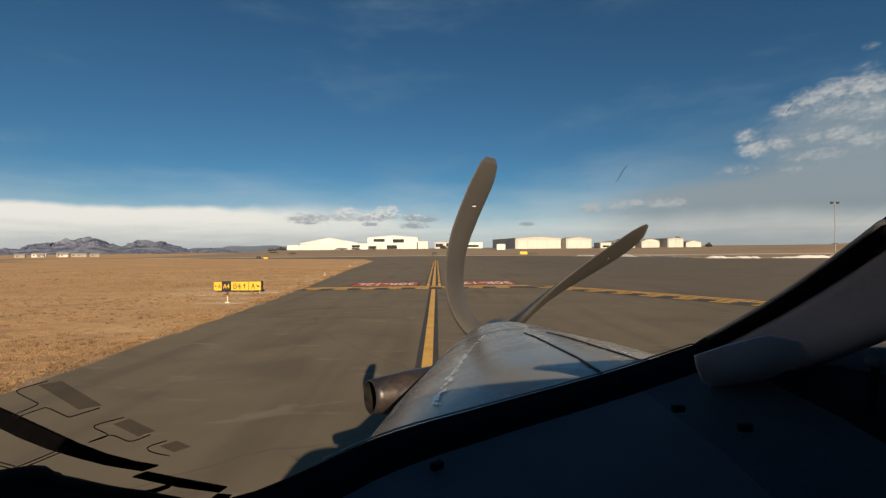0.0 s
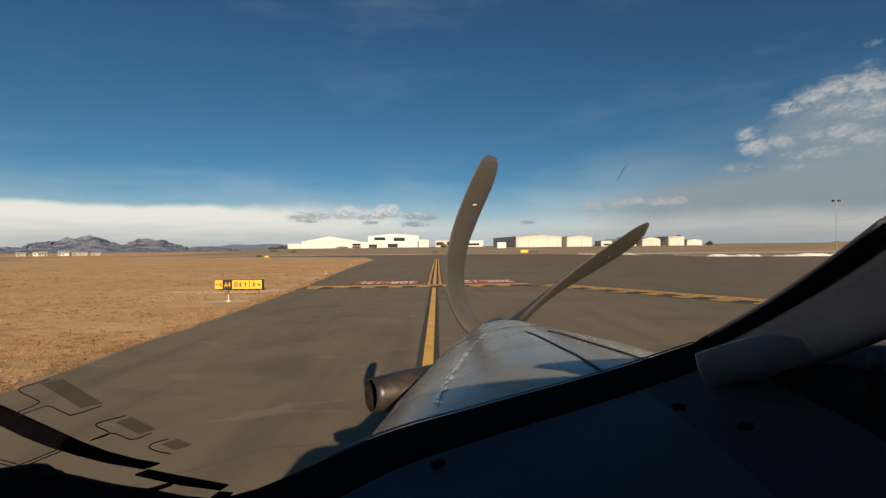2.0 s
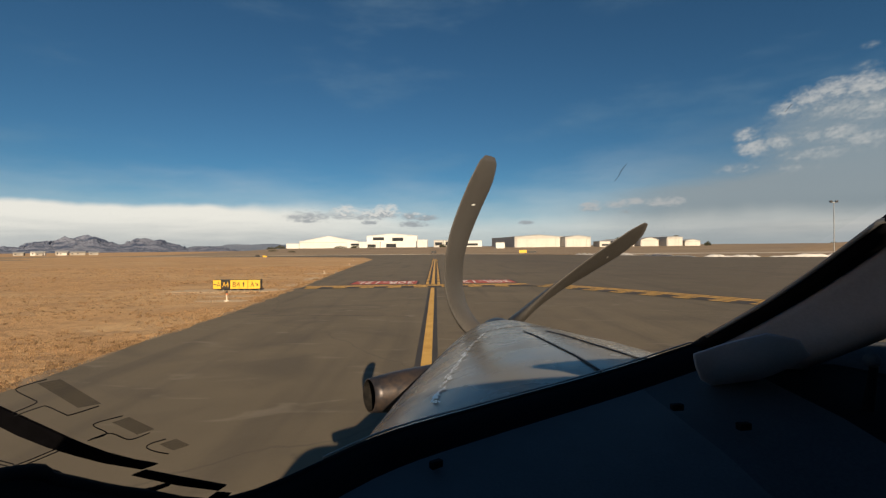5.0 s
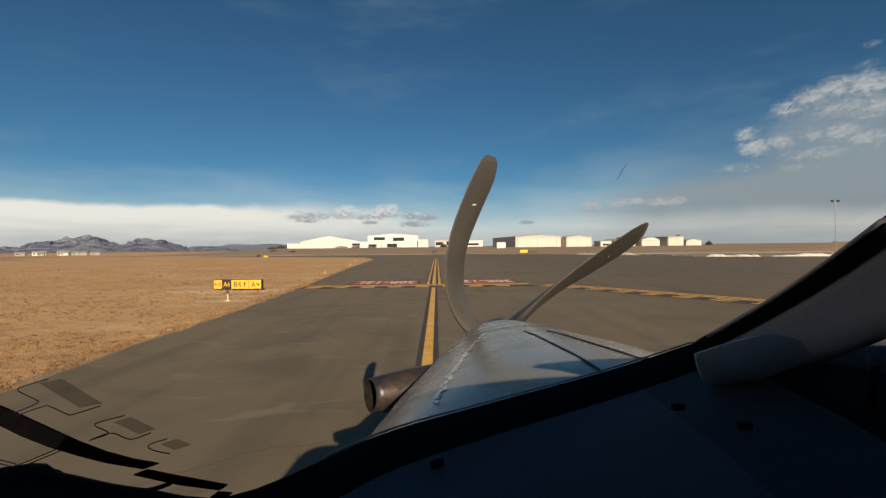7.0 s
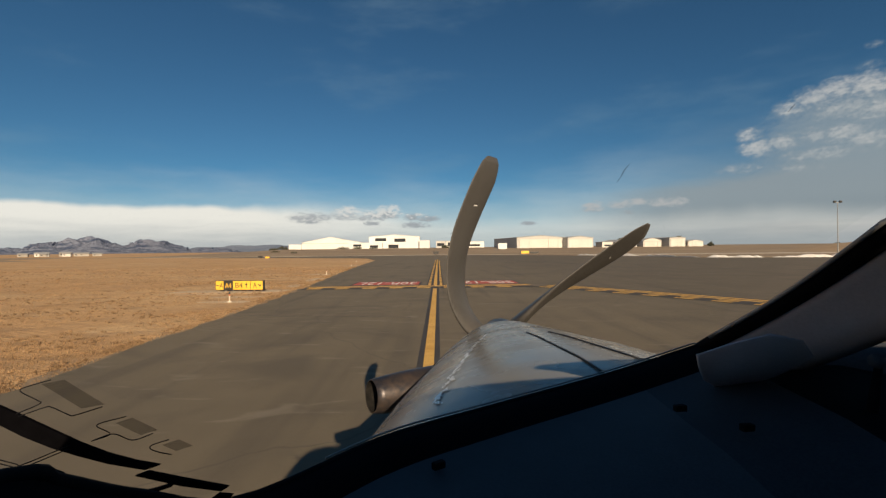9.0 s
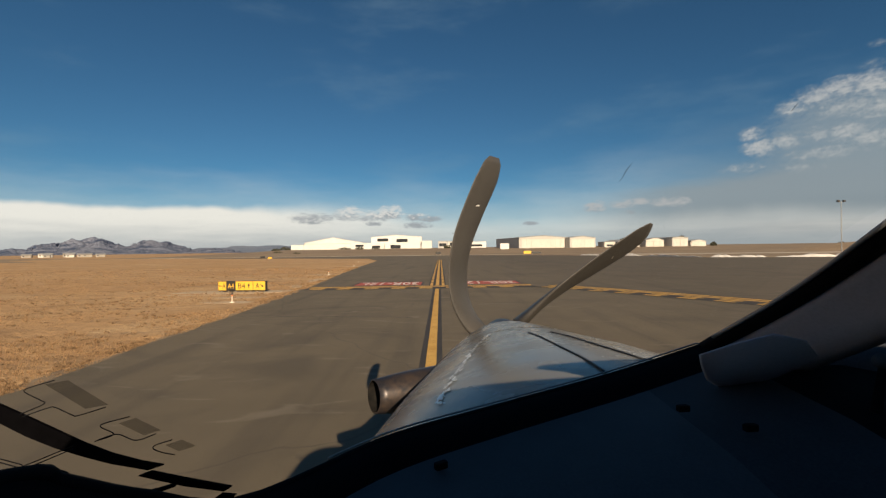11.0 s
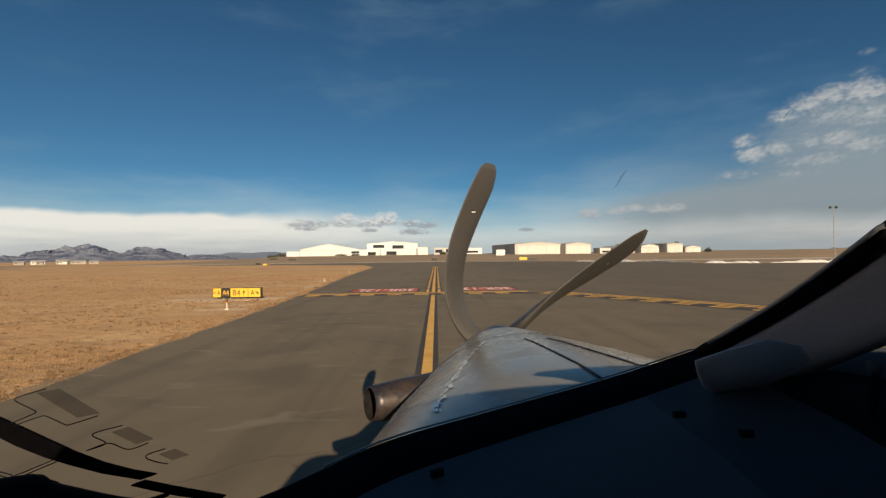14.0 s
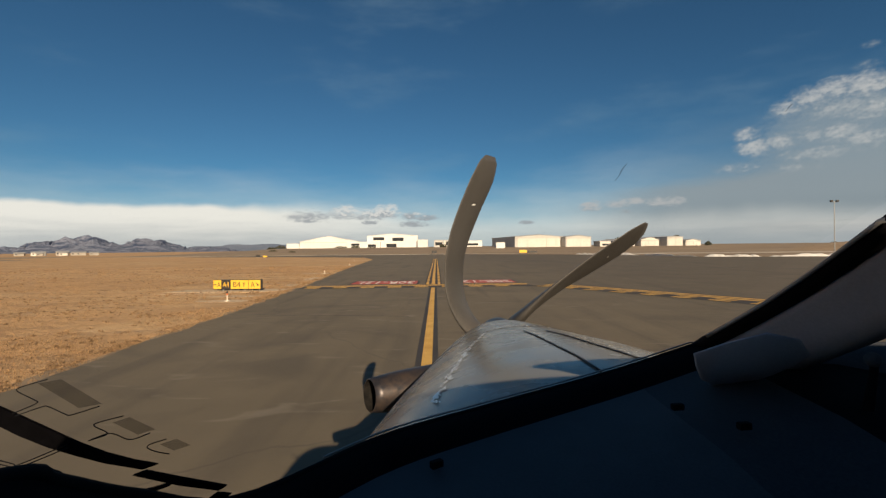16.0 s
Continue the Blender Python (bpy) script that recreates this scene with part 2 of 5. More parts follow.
def field_material():
    """Dry winter grass: broad tonal patches, pale and bare spots, and clods that catch the low sun."""
    m = surface("dry_field", (0.36, 0.205, 0.088), (0.53, 0.325, 0.150), 0.12, 2.2, 0.95, 0, 0, 0.16, stretch=(0.7, 1.1, 1))
    nt = m.node_tree
    b = nt.nodes["Principled BSDF"]
    base = b.inputs["Base Color"].links[0].from_socket
    geo = nt.nodes.new("ShaderNodeNewGeometry")

    def field_noise(scale, detail=8, distort=0.0):
        mp = nt.nodes.new("ShaderNodeMapping")
        mp.inputs["Scale"].default_value = scale
        link(nt, geo.outputs["Position"], mp.inputs[0])
        n = nt.nodes.new("ShaderNodeTexNoise")
        n.inputs["Scale"].default_value, n.inputs["Detail"].default_value = 1.0, detail
        n.inputs["Roughness"].default_value, n.inputs["Distortion"].default_value = 0.62, distort
        link(nt, mp.outputs[0], n.inputs["Vector"])
        return n.outputs["Fac"]

    for scale, lo, hi, colour, amount in (((0.05, 0.12, 1), 0.47, 0.68, (0.56, 0.395, 0.215), 0.75), ((0.30, 0.55, 1), 0.52, 0.70, (0.20, 0.112, 0.050), 0.65), ((1.3, 2.4, 1), 0.56, 0.72, (0.150, 0.086, 0.042), 0.6),
                                          ((0.9, 1.9, 1), 0.60, 0.74, (0.62, 0.46, 0.28), 0.55), ((0.010, 0.022, 1), 0.45, 0.65, (0.43, 0.245, 0.095), 0.55)):
        r = nt.nodes.new("ShaderNodeMapRange")
        for i, v in enumerate((lo, hi, 0.0, amount)):
            r.inputs[i + 1].default_value = v
        link(nt, field_noise(scale, 8, 0.6), r.inputs[0])
        mx = nt.nodes.new("ShaderNodeMix")
        mx.data_type = "RGBA"
        mx.inputs[7].default_value = (*colour, 1)
        link(nt, r.outputs[0], mx.inputs[0])
        link(nt, base, mx.inputs[6])
        base = mx.outputs[2]
    link(nt, base, b.inputs["Base Color"])
    last = None
    for scale, strength, dist in (((0.35, 0.5, 1), 0.7, 0.30), ((1.6, 2.2, 1), 0.8, 0.16), ((7, 9, 1), 0.6, 0.04)):
        bp = nt.nodes.new("ShaderNodeBump")
        bp.inputs["Strength"].default_value, bp.inputs["Distance"].default_value = strength, dist
        link(nt, field_noise(scale, 6), bp.inputs["Height"])
        if last is not None:
            link(nt, last, bp.inputs["Normal"])
        last = bp.outputs[0]
    link(nt, last, b.inputs["Normal"])
    return m


def windscreen_material():
    m = bpy.data.materials.new("windscreen_glass")
    m.use_nodes = True
    nt = m.node_tree
    nt.nodes.clear()
    out, mix = nt.nodes.new("ShaderNodeOutputMaterial"), nt.nodes.new("ShaderNodeMixShader")
    tr, gl = nt.nodes.new("ShaderNodeBsdfTransparent"), nt.nodes.new("ShaderNodeBsdfGlossy")
    tr.inputs[0].default_value = (0.97, 0.98, 0.975, 1)
    gl.inputs["Roughness"].default_value = 0.03
    mix.inputs[0].default_value = 0.008
    link(nt, tr.outputs[0], mix.inputs[1])
    link(nt, gl.outputs[0], mix.inputs[2])
    link(nt, mix.outputs[0], out.inputs[0])
    return m


def smoked_material():
    """Dark film on the glass, half clear."""
    m = windscreen_material()
    m.name = "heater_film"
    nt = m.node_tree
    for n in nt.nodes:
        if n.type == "BSDF_TRANSPARENT":
            n.inputs[0].default_value = (0.74, 0.74, 0.74, 1)
    return m


ASPHALT = asphalt_material()
FIELD = field_material()
STRAW = surface("straw", (0.20, 0.118, 0.055), (0.36, 0.225, 0.110), 0.2, 5.0, 0.95, 0, 0, 0.1, isle=0.5)
TUSSOCK = surface("dead_grass", (0.135, 0.080, 0.040), (0.30, 0.185, 0.092), 0.2, 5.0, 0.95, 0, 0, 0.1, isle=0.5)
CONCRETE = surface("pale_concrete", (0.34, 0.29, 0.23), (0.46, 0.40, 0.33), 0.03, 2.0, 0.9, 0, 0.2)
YELLOW = surface("yellow_paint", (0.50, 0.27, 0.045), (0.66, 0.40, 0.10), 2.0, 30.0, 0.7, 0, 0.25, 0.1)
BLACK_PAINT = surface("black_paint", (0.028, 0.024, 0.021), (0.055, 0.047, 0.04), 1.0, 25.0, 0.75, 0, 0.25)
RED = surface("red_paint", (0.32, 0.045, 0.03), (0.43, 0.085, 0.055), 1.2, 25.0, 0.7, 0, 0.25, 0.1)
WHITE_PAINT = surface("white_paint", (0.62, 0.58, 0.52), (0.78, 0.75, 0.70), 2.0, 30.0, 0.7, 0, 0.2)
GRAVEL = surface("pale_gravel", (0.40, 0.29, 0.18), (0.52, 0.40, 0.27), 0.6, 14.0, 0.95, 0, 0.4, 0.16, dist=0.02)
DIRT = surface("bare_dry_ground", (0.185, 0.130, 0.080), (0.31, 0.228, 0.145), 0.03, 1.5, 0.95, 0, 0.4, 0.14, dist=0.05, stretch=(0.5, 1.6, 1))
SNOW = surface("old_snow", (0.50, 0.46, 0.41), (0.74, 0.71, 0.67), 0.5, 6.0, 0.8, 0, 0.6, dist=0.05)
COWL = surface("grey_cowl_paint", (0.200, 0.188, 0.162), (0.240, 0.226, 0.196), 0.8, 5.0, 0.27, 0.0, 0.0, 0.45, gloss=0.40)
CHIPPED = surface("bare_metal_chips", (0.74, 0.73, 0.70), (0.88, 0.87, 0.84), 20.0, 90.0, 0.30, 0.35, 0.0)
SEAM = surface("seam_sealant", (0.02, 0.02, 0.022), (0.035, 0.035, 0.04), 5.0, 60.0, 0.6, 0, 0)
STEEL = surface("burnt_steel", (0.026, 0.028, 0.036), (0.082, 0.060, 0.048), 9.0, 40.0, 0.42, 0.5, 0.08)
SOOT = surface("soot", (0.008, 0.008, 0.008), (0.02, 0.018, 0.016), 8.0, 40.0, 0.95, 0, 0.1, gloss=0.0)
BLADE = surface("blade_grey_paint", (0.060, 0.055, 0.050), (0.085, 0.078, 0.071), 3.0, 50.0, 0.45, 0.0, 0.03, gloss=0.25)
# Trim leather; also blackens the far glareshield to stand in for shade.
TRIM = surface("trim_leather_and_shade", (0.0035, 0.004, 0.005), (0.006, 0.0065, 0.008), 8.0, 260.0, 0.9, 0, 0.25, gloss=0.05, dist=0.001)
PANEL = surface("charcoal_glareshield", (0.054, 0.058, 0.065), (0.078, 0.083, 0.091), 5.0, 300.0, 0.8, 0, 0.25, gloss=0.12, dist=0.001)
# Shade across the glareshield's middle, put in as a darker copy of its colour.
PANEL_SHADED = surface("shaded_glareshield_tone", (0.042, 0.045, 0.051), (0.062, 0.066, 0.073), 5.0, 300.0, 0.85, 0, 0.25, gloss=0.08, dist=0.001)
POST = surface("grey_post_lining", (0.38, 0.40, 0.45), (0.46, 0.48, 0.53), 6.0, 250.0, 0.85, 0, 0.2, gloss=0.15, dist=0.001)
WIPER = surface("dull_black_wiper", (0.0014, 0.0013, 0.0016), (0.003, 0.0028, 0.0034), 10.0, 90.0, 0.95, 0, 0.1, gloss=0.02)
RUBBER = surface("black_rubber", (0.004, 0.004, 0.005), (0.008, 0.008, 0.009), 10.0, 90.0, 0.9, 0, 0.1, gloss=0.1)
FUSELAGE = surface("white_fuselage_paint", (0.66, 0.66, 0.64), (0.74, 0.74, 0.72), 1.0, 40.0, 0.3, 0, 0.02, coat=0.5)
GLASS = windscreen_material()
FILM = smoked_material()
SIGN_YELLOW = surface("sign_yellow", (0.72, 0.40, 0.03), (0.80, 0.48, 0.05), 2.0, 30.0, 0.5, 0, 0.02)
SIGN_BLACK = surface("sign_black", (0.02, 0.018, 0.016), (0.035, 0.03, 0.026), 2.0, 30.0, 0.5, 0, 0.02)
ORANGE = surface("orange_marker", (0.55, 0.12, 0.03), (0.65, 0.18, 0.05), 5.0, 40.0, 0.5, 0, 0.02)
PALE = surface("pale_marker_plastic", (0.62, 0.52, 0.40), (0.72, 0.62, 0.50), 5.0, 40.0, 0.6, 0, 0.02)
WHITE_WALL = surface("white_sheet_metal", (0.56, 0.55, 0.52), (0.70, 0.69, 0.66), 0.08, 1.5, 0.6, 0, 0.05)
CREAM_WALL = surface("cream_sheet_metal", (0.50, 0.47, 0.42), (0.62, 0.585, 0.53), 0.08, 1.5, 0.6, 0, 0.05)
GREY_WALL = surface("grey_sheet_metal", (0.40, 0.38, 0.35), (0.50, 0.48, 0.45), 0.08, 1.5, 0.65, 0, 0.05)
ROOF = surface("hangar_roofing", (0.30, 0.29, 0.28), (0.42, 0.41, 0.39), 0.08, 1.5, 0.6, 0, 0.05)
DARK_GLASS = surface("dark_window", (0.02, 0.022, 0.026), (0.035, 0.037, 0.04), 0.5, 4.0, 0.2, 0, 0)
# Distance haze is put into the rock and mesa colours as blue.
ROCK = surface("hazy_mountain_rock", (0.034, 0.056, 0.115), (0.235, 0.250, 0.310), 0.010, 0.060, 0.95, 0, 0.6, 0.06, dist=14, stretch=(1, 1, 0.45))
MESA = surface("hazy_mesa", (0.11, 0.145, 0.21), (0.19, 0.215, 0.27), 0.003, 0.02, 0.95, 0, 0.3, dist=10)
BUSH = surface("dark_evergreen", (0.025, 0.028, 0.016), (0.06, 0.055, 0.03), 0.5, 4.0, 0.9, 0, 0, 0.12, isle=0.4)
BARK = surface("bark", (0.06, 0.045, 0.03), (0.11, 0.085, 0.06), 2.0, 20.0, 0.9, 0, 0.3)
GALVANISED = surface("galvanised_steel", (0.22, 0.22, 0.22), (0.32, 0.32, 0.31), 1.0, 12.0, 0.5, 0.6, 0.02)


# ---------------------------------------------------------------- building helpers
def thing(name, m=None, label="", category="", group="", kind=""):
    e = new(name)
    e.empty_display_size = 0.3
    if m is not None:
        e.matrix_basis = m
    return tagged(e, label, category, group, kind)


def part(name, bm, material, parent=None, label="", smooth=False, at_world=False):
    """Links a bmesh (or a mesh) as one mesh object under a thing or a part."""
    if isinstance(bm, bmesh.types.BMesh):
        me = bpy.data.meshes.new(name)
        bm.normal_update()
        bm.to_mesh(me)
        bm.free()
    else:
        me = bm
    if smooth:
        me.polygons.foreach_set("use_smooth", [True] * len(me.polygons))
    if not me.materials:
        me.materials.append(material)
    ob = new(name, me)
    if parent is not None:
        ob.parent = parent
        if at_world:
            w = parent.matrix_basis.copy()
            p = parent.parent
            while p is not None:
                w = p.matrix_basis @ p_inv(parent) @ w
                parent, p = p, p.parent
            ob.matrix_parent_inverse = w.inverted()
    return tagged(ob, label)


def p_inv(ob):
    return ob.matrix_parent_inverse


def box(bm, x0, y0, z0, x1, y1, z1, bevel=0.0):
    r = bmesh.ops.create_cube(bm, size=1.0, matrix=Matrix.LocRotScale(((x0 + x1) / 2, (y0 + y1) / 2, (z0 + z1) / 2), None, (abs(x1 - x0), abs(y1 - y0), abs(z1 - z0))))
    if bevel:
        edges = {e for v in r["verts"] for e in v.link_edges}
        bmesh.ops.bevel(bm, geom=list(edges), offset=bevel, segments=2, affect="EDGES", profile=0.6)
    return bm


def boxed(*args, bevel=0.0):
    return box(bmesh.new(), *args, bevel=bevel)


def rod(bm, a, b, r0, r1=None, seg=12, caps=True):
    a, b = Vector(a), Vector(b)
    r1 = r0 if r1 is None else r1
    q = (b - a).to_track_quat("Z", "Y").to_matrix().to_4x4()
    bmesh.ops.create_cone(bm, cap_ends=caps, segments=seg, radius1=r0, radius2=r1, depth=(b - a).length, matrix=Matrix.Translation((a + b) / 2) @ q)
    return bm


def loft(bm, rings, closed=True, cap0=False, cap1=False):
    """Skins rings of points, each with the same count."""
    vs = [[bm.verts.new(p) for p in ring] for ring in rings]
    n = len(vs[0])
    for a, b in zip(vs, vs[1:]):
        for i in range(n if closed else n - 1):
            j = (i + 1) % n
            bm.faces.new((a[i], a[j], b[j], b[i]))
    if cap0:
        bm.faces.new(list(reversed(vs[0])))
    if cap1:
        bm.faces.new(vs[-1])
    bmesh.ops.recalc_face_normals(bm, faces=bm.faces[:])
    return bm


def spline(points, n):
    """n points evenly along a smooth curve through the given ones."""
    P = [Vector(p) for p in points]
    P = [2 * P[0] - P[1]] + P + [2 * P[-1] - P[-2]]
    out = []
    for i in range(1, len(P) - 2):
        a, b, c, d = P[i - 1:i + 3]
        for k in range(40):
            t = k / 40
            out.append(0.5 * (2 * b + (c - a) * t + (2 * a - 5 * b + 4 * c - d) * t * t + (3 * b - a - 3 * c + d) * t ** 3))
    out.append(P[-2])
    return [out[round(k * (len(out) - 1) / (n - 1))] for k in range(n)]


def tube(bm, points, r, seg=8, flat=1.0):
    pts = [Vector(p) for p in points]
    rings = []
    for i, p in enumerate(pts):
        d = (pts[min(i + 1, len(pts) - 1)] - pts[max(i - 1, 0)]).normalized()
        s = d.cross(Vector((0, 0, 1))).normalized()
        u = s.cross(d)
        rr = r[i] if isinstance(r, (list, tuple)) else r
        rings.append([p + s * rr * math.cos(2 * math.pi * k / seg) + u * rr * flat * math.sin(2 * math.pi * k / seg) for k in range(seg)])
    return loft(bm, rings, True, True, True)


def slab(bm, outline, z0, z1):
    """A flat plate with the given outline."""
    lo = [bm.verts.new((x, y, z0)) for x, y in outline]
    hi = [bm.verts.new((x, y, z1)) for x, y in outline]
    bm.faces.new(hi)
    n = len(lo)
    for i in range(n):
        bm.faces.new((lo[i], lo[(i + 1) % n], hi[(i + 1) % n], hi[i]))
    bmesh.ops.recalc_face_normals(bm, faces=bm.faces[:])
    return bm


def letters(text, width, height, material, parent, m, name="lettering", thick=0.003):
    """Raised letters of the built-in font, fitted into width x height round their middle, in the plane of m."""
    cu = bpy.data.curves.new(name, "FONT")
    cu.body, cu.align_x, cu.align_y, cu.extrude = text, "CENTER", "CENTER", thick
    cu.resolution_u = 3
    ob = bpy.data.objects.new(name, cu)
    scene.collection.objects.link(ob)
    bpy.context.view_layer.update()
    me = bpy.data.meshes.new_from_object(ob.evaluated_get(bpy.context.evaluated_depsgraph_get()))
    bpy.data.objects.remove(ob)
    co = np.empty(len(me.vertices) * 3)
    me.vertices.foreach_get("co", co)
    co = co.reshape(-1, 3)
    lo, hi = co.min(0), co.max(0)
    co[:, 0] = (co[:, 0] - (lo[0] + hi[0]) / 2) * width / (hi[0] - lo[0])
    co[:, 1] = (co[:, 1] - (lo[1] + hi[1]) / 2) * height / (hi[1] - lo[1])
    me.vertices.foreach_set("co", co.ravel())
    me.transform(m)
    me.materials.clear()
    me.name = name
    return part(name, me, material, parent)


# ---------------------------------------------------------------- ground and pavement
def ground_sheet():
    bm = bmesh.new()
    rings = [[(r * math.cos(a), r * math.sin(a), -0.04) for a in (2 * math.pi * k / 96 for k in range(96))] for r in (0.5, 20, 60, 150, 400, 1000, 2200, 4800)]
    loft(bm, rings, True, True, False)
    for f in bm.faces:
        if f.normal.z < 0:
            f.normal_flip()
    return bm


tagged(part("ground", ground_sheet(), FIELD), "flat field of dry golden winter grass reaching the horizon", "ground", kind="structure")

TAXI_OUTLINE = [(-7.2, -90), (-7.9, 6), (-8.35, 14), (-8.65, 21), (-9.5, 33), (-11.0, 48), (-13.6, 78), (-16.6, 118), (-24, 150), (-58, 178), (-110, 200),
                (-110, 218), (-20, 226), (14, 214), (44, 182), (62, 142), (66, 112), (88, 103), (200, 86), (320, 76), (320, -90)]


def rough_edge(outline, i0, i1, step, amp):
    """The outline with the stretch from corner i0 to i1 broken into short, slightly ragged pieces."""
    rnd = random.Random(4)
    out = list(outline[:i0 + 1])
    for (x0, y0), (x1, y1) in zip(outline[i0:i1], outline[i0 + 1:i1 + 1]):
        n = max(1, int(math.hypot(x1 - x0, y1 - y0) / step))
        for k in range(1, n + 1):
            out.append((x0 + (x1 - x0) * k / n + rnd.uniform(-amp, amp) * (k < n), y0 + (y1 - y0) * k / n))
    return out + list(outline[i1 + 1:])


taxiway = tagged(part("taxiway", slab(bmesh.new(), rough_edge(TAXI_OUTLINE, 0, 6, 0.7, 0.12), -0.3, 0.0), ASPHALT), "worn brown-grey asphalt taxiway with stains and sealed cracks", "taxiway", kind="structure")


def strip(name, pts, width, material, parent=None, z=0.004, thick=0.004, label=""):
    """A painted or sealed line along points on the pavement."""
    bm = bmesh.new()
    P = [Vector((x, y, 0)) for x, y in pts]
    L, R = [], []
    for i, p in enumerate(P):
        d = (P[min(i + 1, len(P) - 1)] - P[max(i - 1, 0)]).normalized()
        s = Vector((-d.y, d.x, 0)) * width / 2
        L.append(p + s)
        R.append(p - s)
    slab(bm, [(v.x, v.y) for v in L] + [(v.x, v.y) for v in reversed(R)], z - thick, z)
    return part(name, bm, material, parent, label)


def centre_x(y):
    return -0.24 - 0.0035 * y


def painted_thing(name, label, category="marking", group=""):
    return thing(name, pose(0, 0, 0), label, category, group, "structure")


# centre line with its black border
line = painted_thing("centre_line_marking", "solid yellow taxiway centre line bordered in black paint")
strip("black_border", [(centre_x(y), y) for y in (-60, 0, 30.3)], 0.52, BLACK_PAINT, line, 0.004)
strip("yellow_line", [(centre_x(y), y) for y in (-60, 0, 30.3)], 0.24, YELLOW, line, 0.008)
ahead = painted_thing("enhanced_centre_line", "yellow centre line flanked by yellow dashes on black paint")
strip("black_border", [(centre_x(y), y) for y in (32.9, 60, 118)], 1.25, BLACK_PAINT, ahead, 0.004)
strip("yellow_line", [(centre_x(y), y) for y in (32.9, 60, 118)], 0.26, YELLOW, ahead, 0.008)
y = 33.2
while y < 114:
    for side in (-0.42, 0.42):
        strip("dash", [(centre_x(y) + side, y), (centre_x(y + 2.7) + side, y + 2.7)], 0.20, YELLOW, ahead, 0.008)
    y += 3.6

# holding line: two solid and two broken yellow bars on black
HOLD_A = [(-9.2, 30.5), (6.4, 30.9)]
HOLD_B = [(6.4, 30.9), (9.0, 27.4), (11.3, 23.9), (13.0, 21.2), (14.2, 19.2), (14.6, 18.0), (14.4, 16.9), (13.9, 15.8)]


def run_along(pts, back, s):
    """The point s metres along the line, moved across it by back."""
    for (x0, y0), (x1, y1) in zip(pts, pts[1:]):
        d = math.hypot(x1 - x0, y1 - y0)
        if s <= d or (x1, y1) == pts[-1]:
            ux, uy = (x1 - x0) / d, (y1 - y0) / d
            return x0 + ux * s - uy * back, y0 + uy * s + ux * back
        s -= d


def hold_marking(pts, label):
    t = painted_thing("holding_position_marking", label, group="holding line")
    total = sum(math.hypot(b[0] - a[0], b[1] - a[1]) for a, b in zip(pts, pts[1:]))

    def offset(back, s0, s1):
        n = max(2, int((s1 - s0) / 1.5) + 1)
        return [run_along(pts, back, s0 + (s1 - s0) * k / (n - 1)) for k in range(n)]

    strip("black_ground", offset(1.05, 0, total), 2.5, BLACK_PAINT, t, 0.012)
    for back in (1.35, 1.95):
        strip("solid_bar", offset(back, 0, total), 0.30, YELLOW, t, 0.016)
    s = 0.3
    while s < total - 0.9:
        for back in (0.15, 0.75):
            strip("dash", offset(back, s, s + 0.92), 0.30, YELLOW, t, 0.016)
        s += 1.83
    return t


hold_marking(HOLD_A, "yellow solid and dashed runway holding bars across the taxiway")
hold_marking(HOLD_B, "yellow runway holding bars slanting over the wide asphalt")


def painted_sign(x0, x1, y0, y1):
    t = painted_thing("painted_runway_sign", "red painted runway sign with white characters on asphalt", group="painted runway signs")
    part("dark_outline", boxed(x0 - 0.18, y0 - 0.18, 0.0, x1 + 0.18, y1 + 0.18, 0.004), BLACK_PAINT, t)
    part("red_ground", boxed(x0, y0, 0.0, x1, y1, 0.008), RED, t)
    letters("30R-12L", (x1 - x0) * 0.90, (y1 - y0) * 0.80, WHITE_PAINT, t, pose((x0 + x1) / 2, (y0 + y1) / 2, 0.011, 0, 0, 180), thick=0.003)


painted_sign(-6.5, -1.6, 33.9, 36.9)
painted_sign(0.95, 5.85, 34.2, 37.2)
painted_sign(19.5, 24.4, 14.6, 17.6)

# curved branch line towards the wide asphalt
branch = painted_thing("branch_line_marking", "thin yellow line curving off the taxiway centre line")
bend = [(v.x, v.y) for v in spline([(-0.2, -44, 0), (0.6, -30, 0), (3.2, -17, 0), (8.4, -6, 0), (17.5, 2.5, 0), (32, 8, 0), (60, 12, 0)], 48)]
strip("black_border", bend, 0.40, BLACK_PAINT, branch, 0.010, 0.003)
strip("yellow_line", bend, 0.16, YELLOW, branch, 0.014, 0.003)


def sealed_cracks():
    rnd = random.Random(11)
    for (x0, y0), (x1, y1), w in (((8, 128), (20, 92), 0.5), ((20, 92), (25, 60), 0.4), ((25, 60), (48, 44), 0.35), ((-8.6, 41), (-1.0, 36.6), 0.05), ((3.0, 47), (40, 37), 0.10), ((-8.4, 18.5), (-1.2, 17.4), 0.03)):
        pts = [(x0 + (x1 - x0) * k / 14 + rnd.uniform(-0.1, 0.1), y0 + (y1 - y0) * k / 14 + rnd.uniform(-0.15, 0.15)) for k in range(15)]
        strip("sealed_crack", pts, w, BLACK_PAINT, taxiway, 0.003, 0.003, "black tar crack sealing")


sealed_cracks()


def rise(x, y):
    """Height of the ground that climbs gently beyond the runway towards the hangars."""
    side = min(1.0, max(0.0, (x + 185.0) / 30.0))
    return 0.021 * max(0.0, y - 240.0) * side


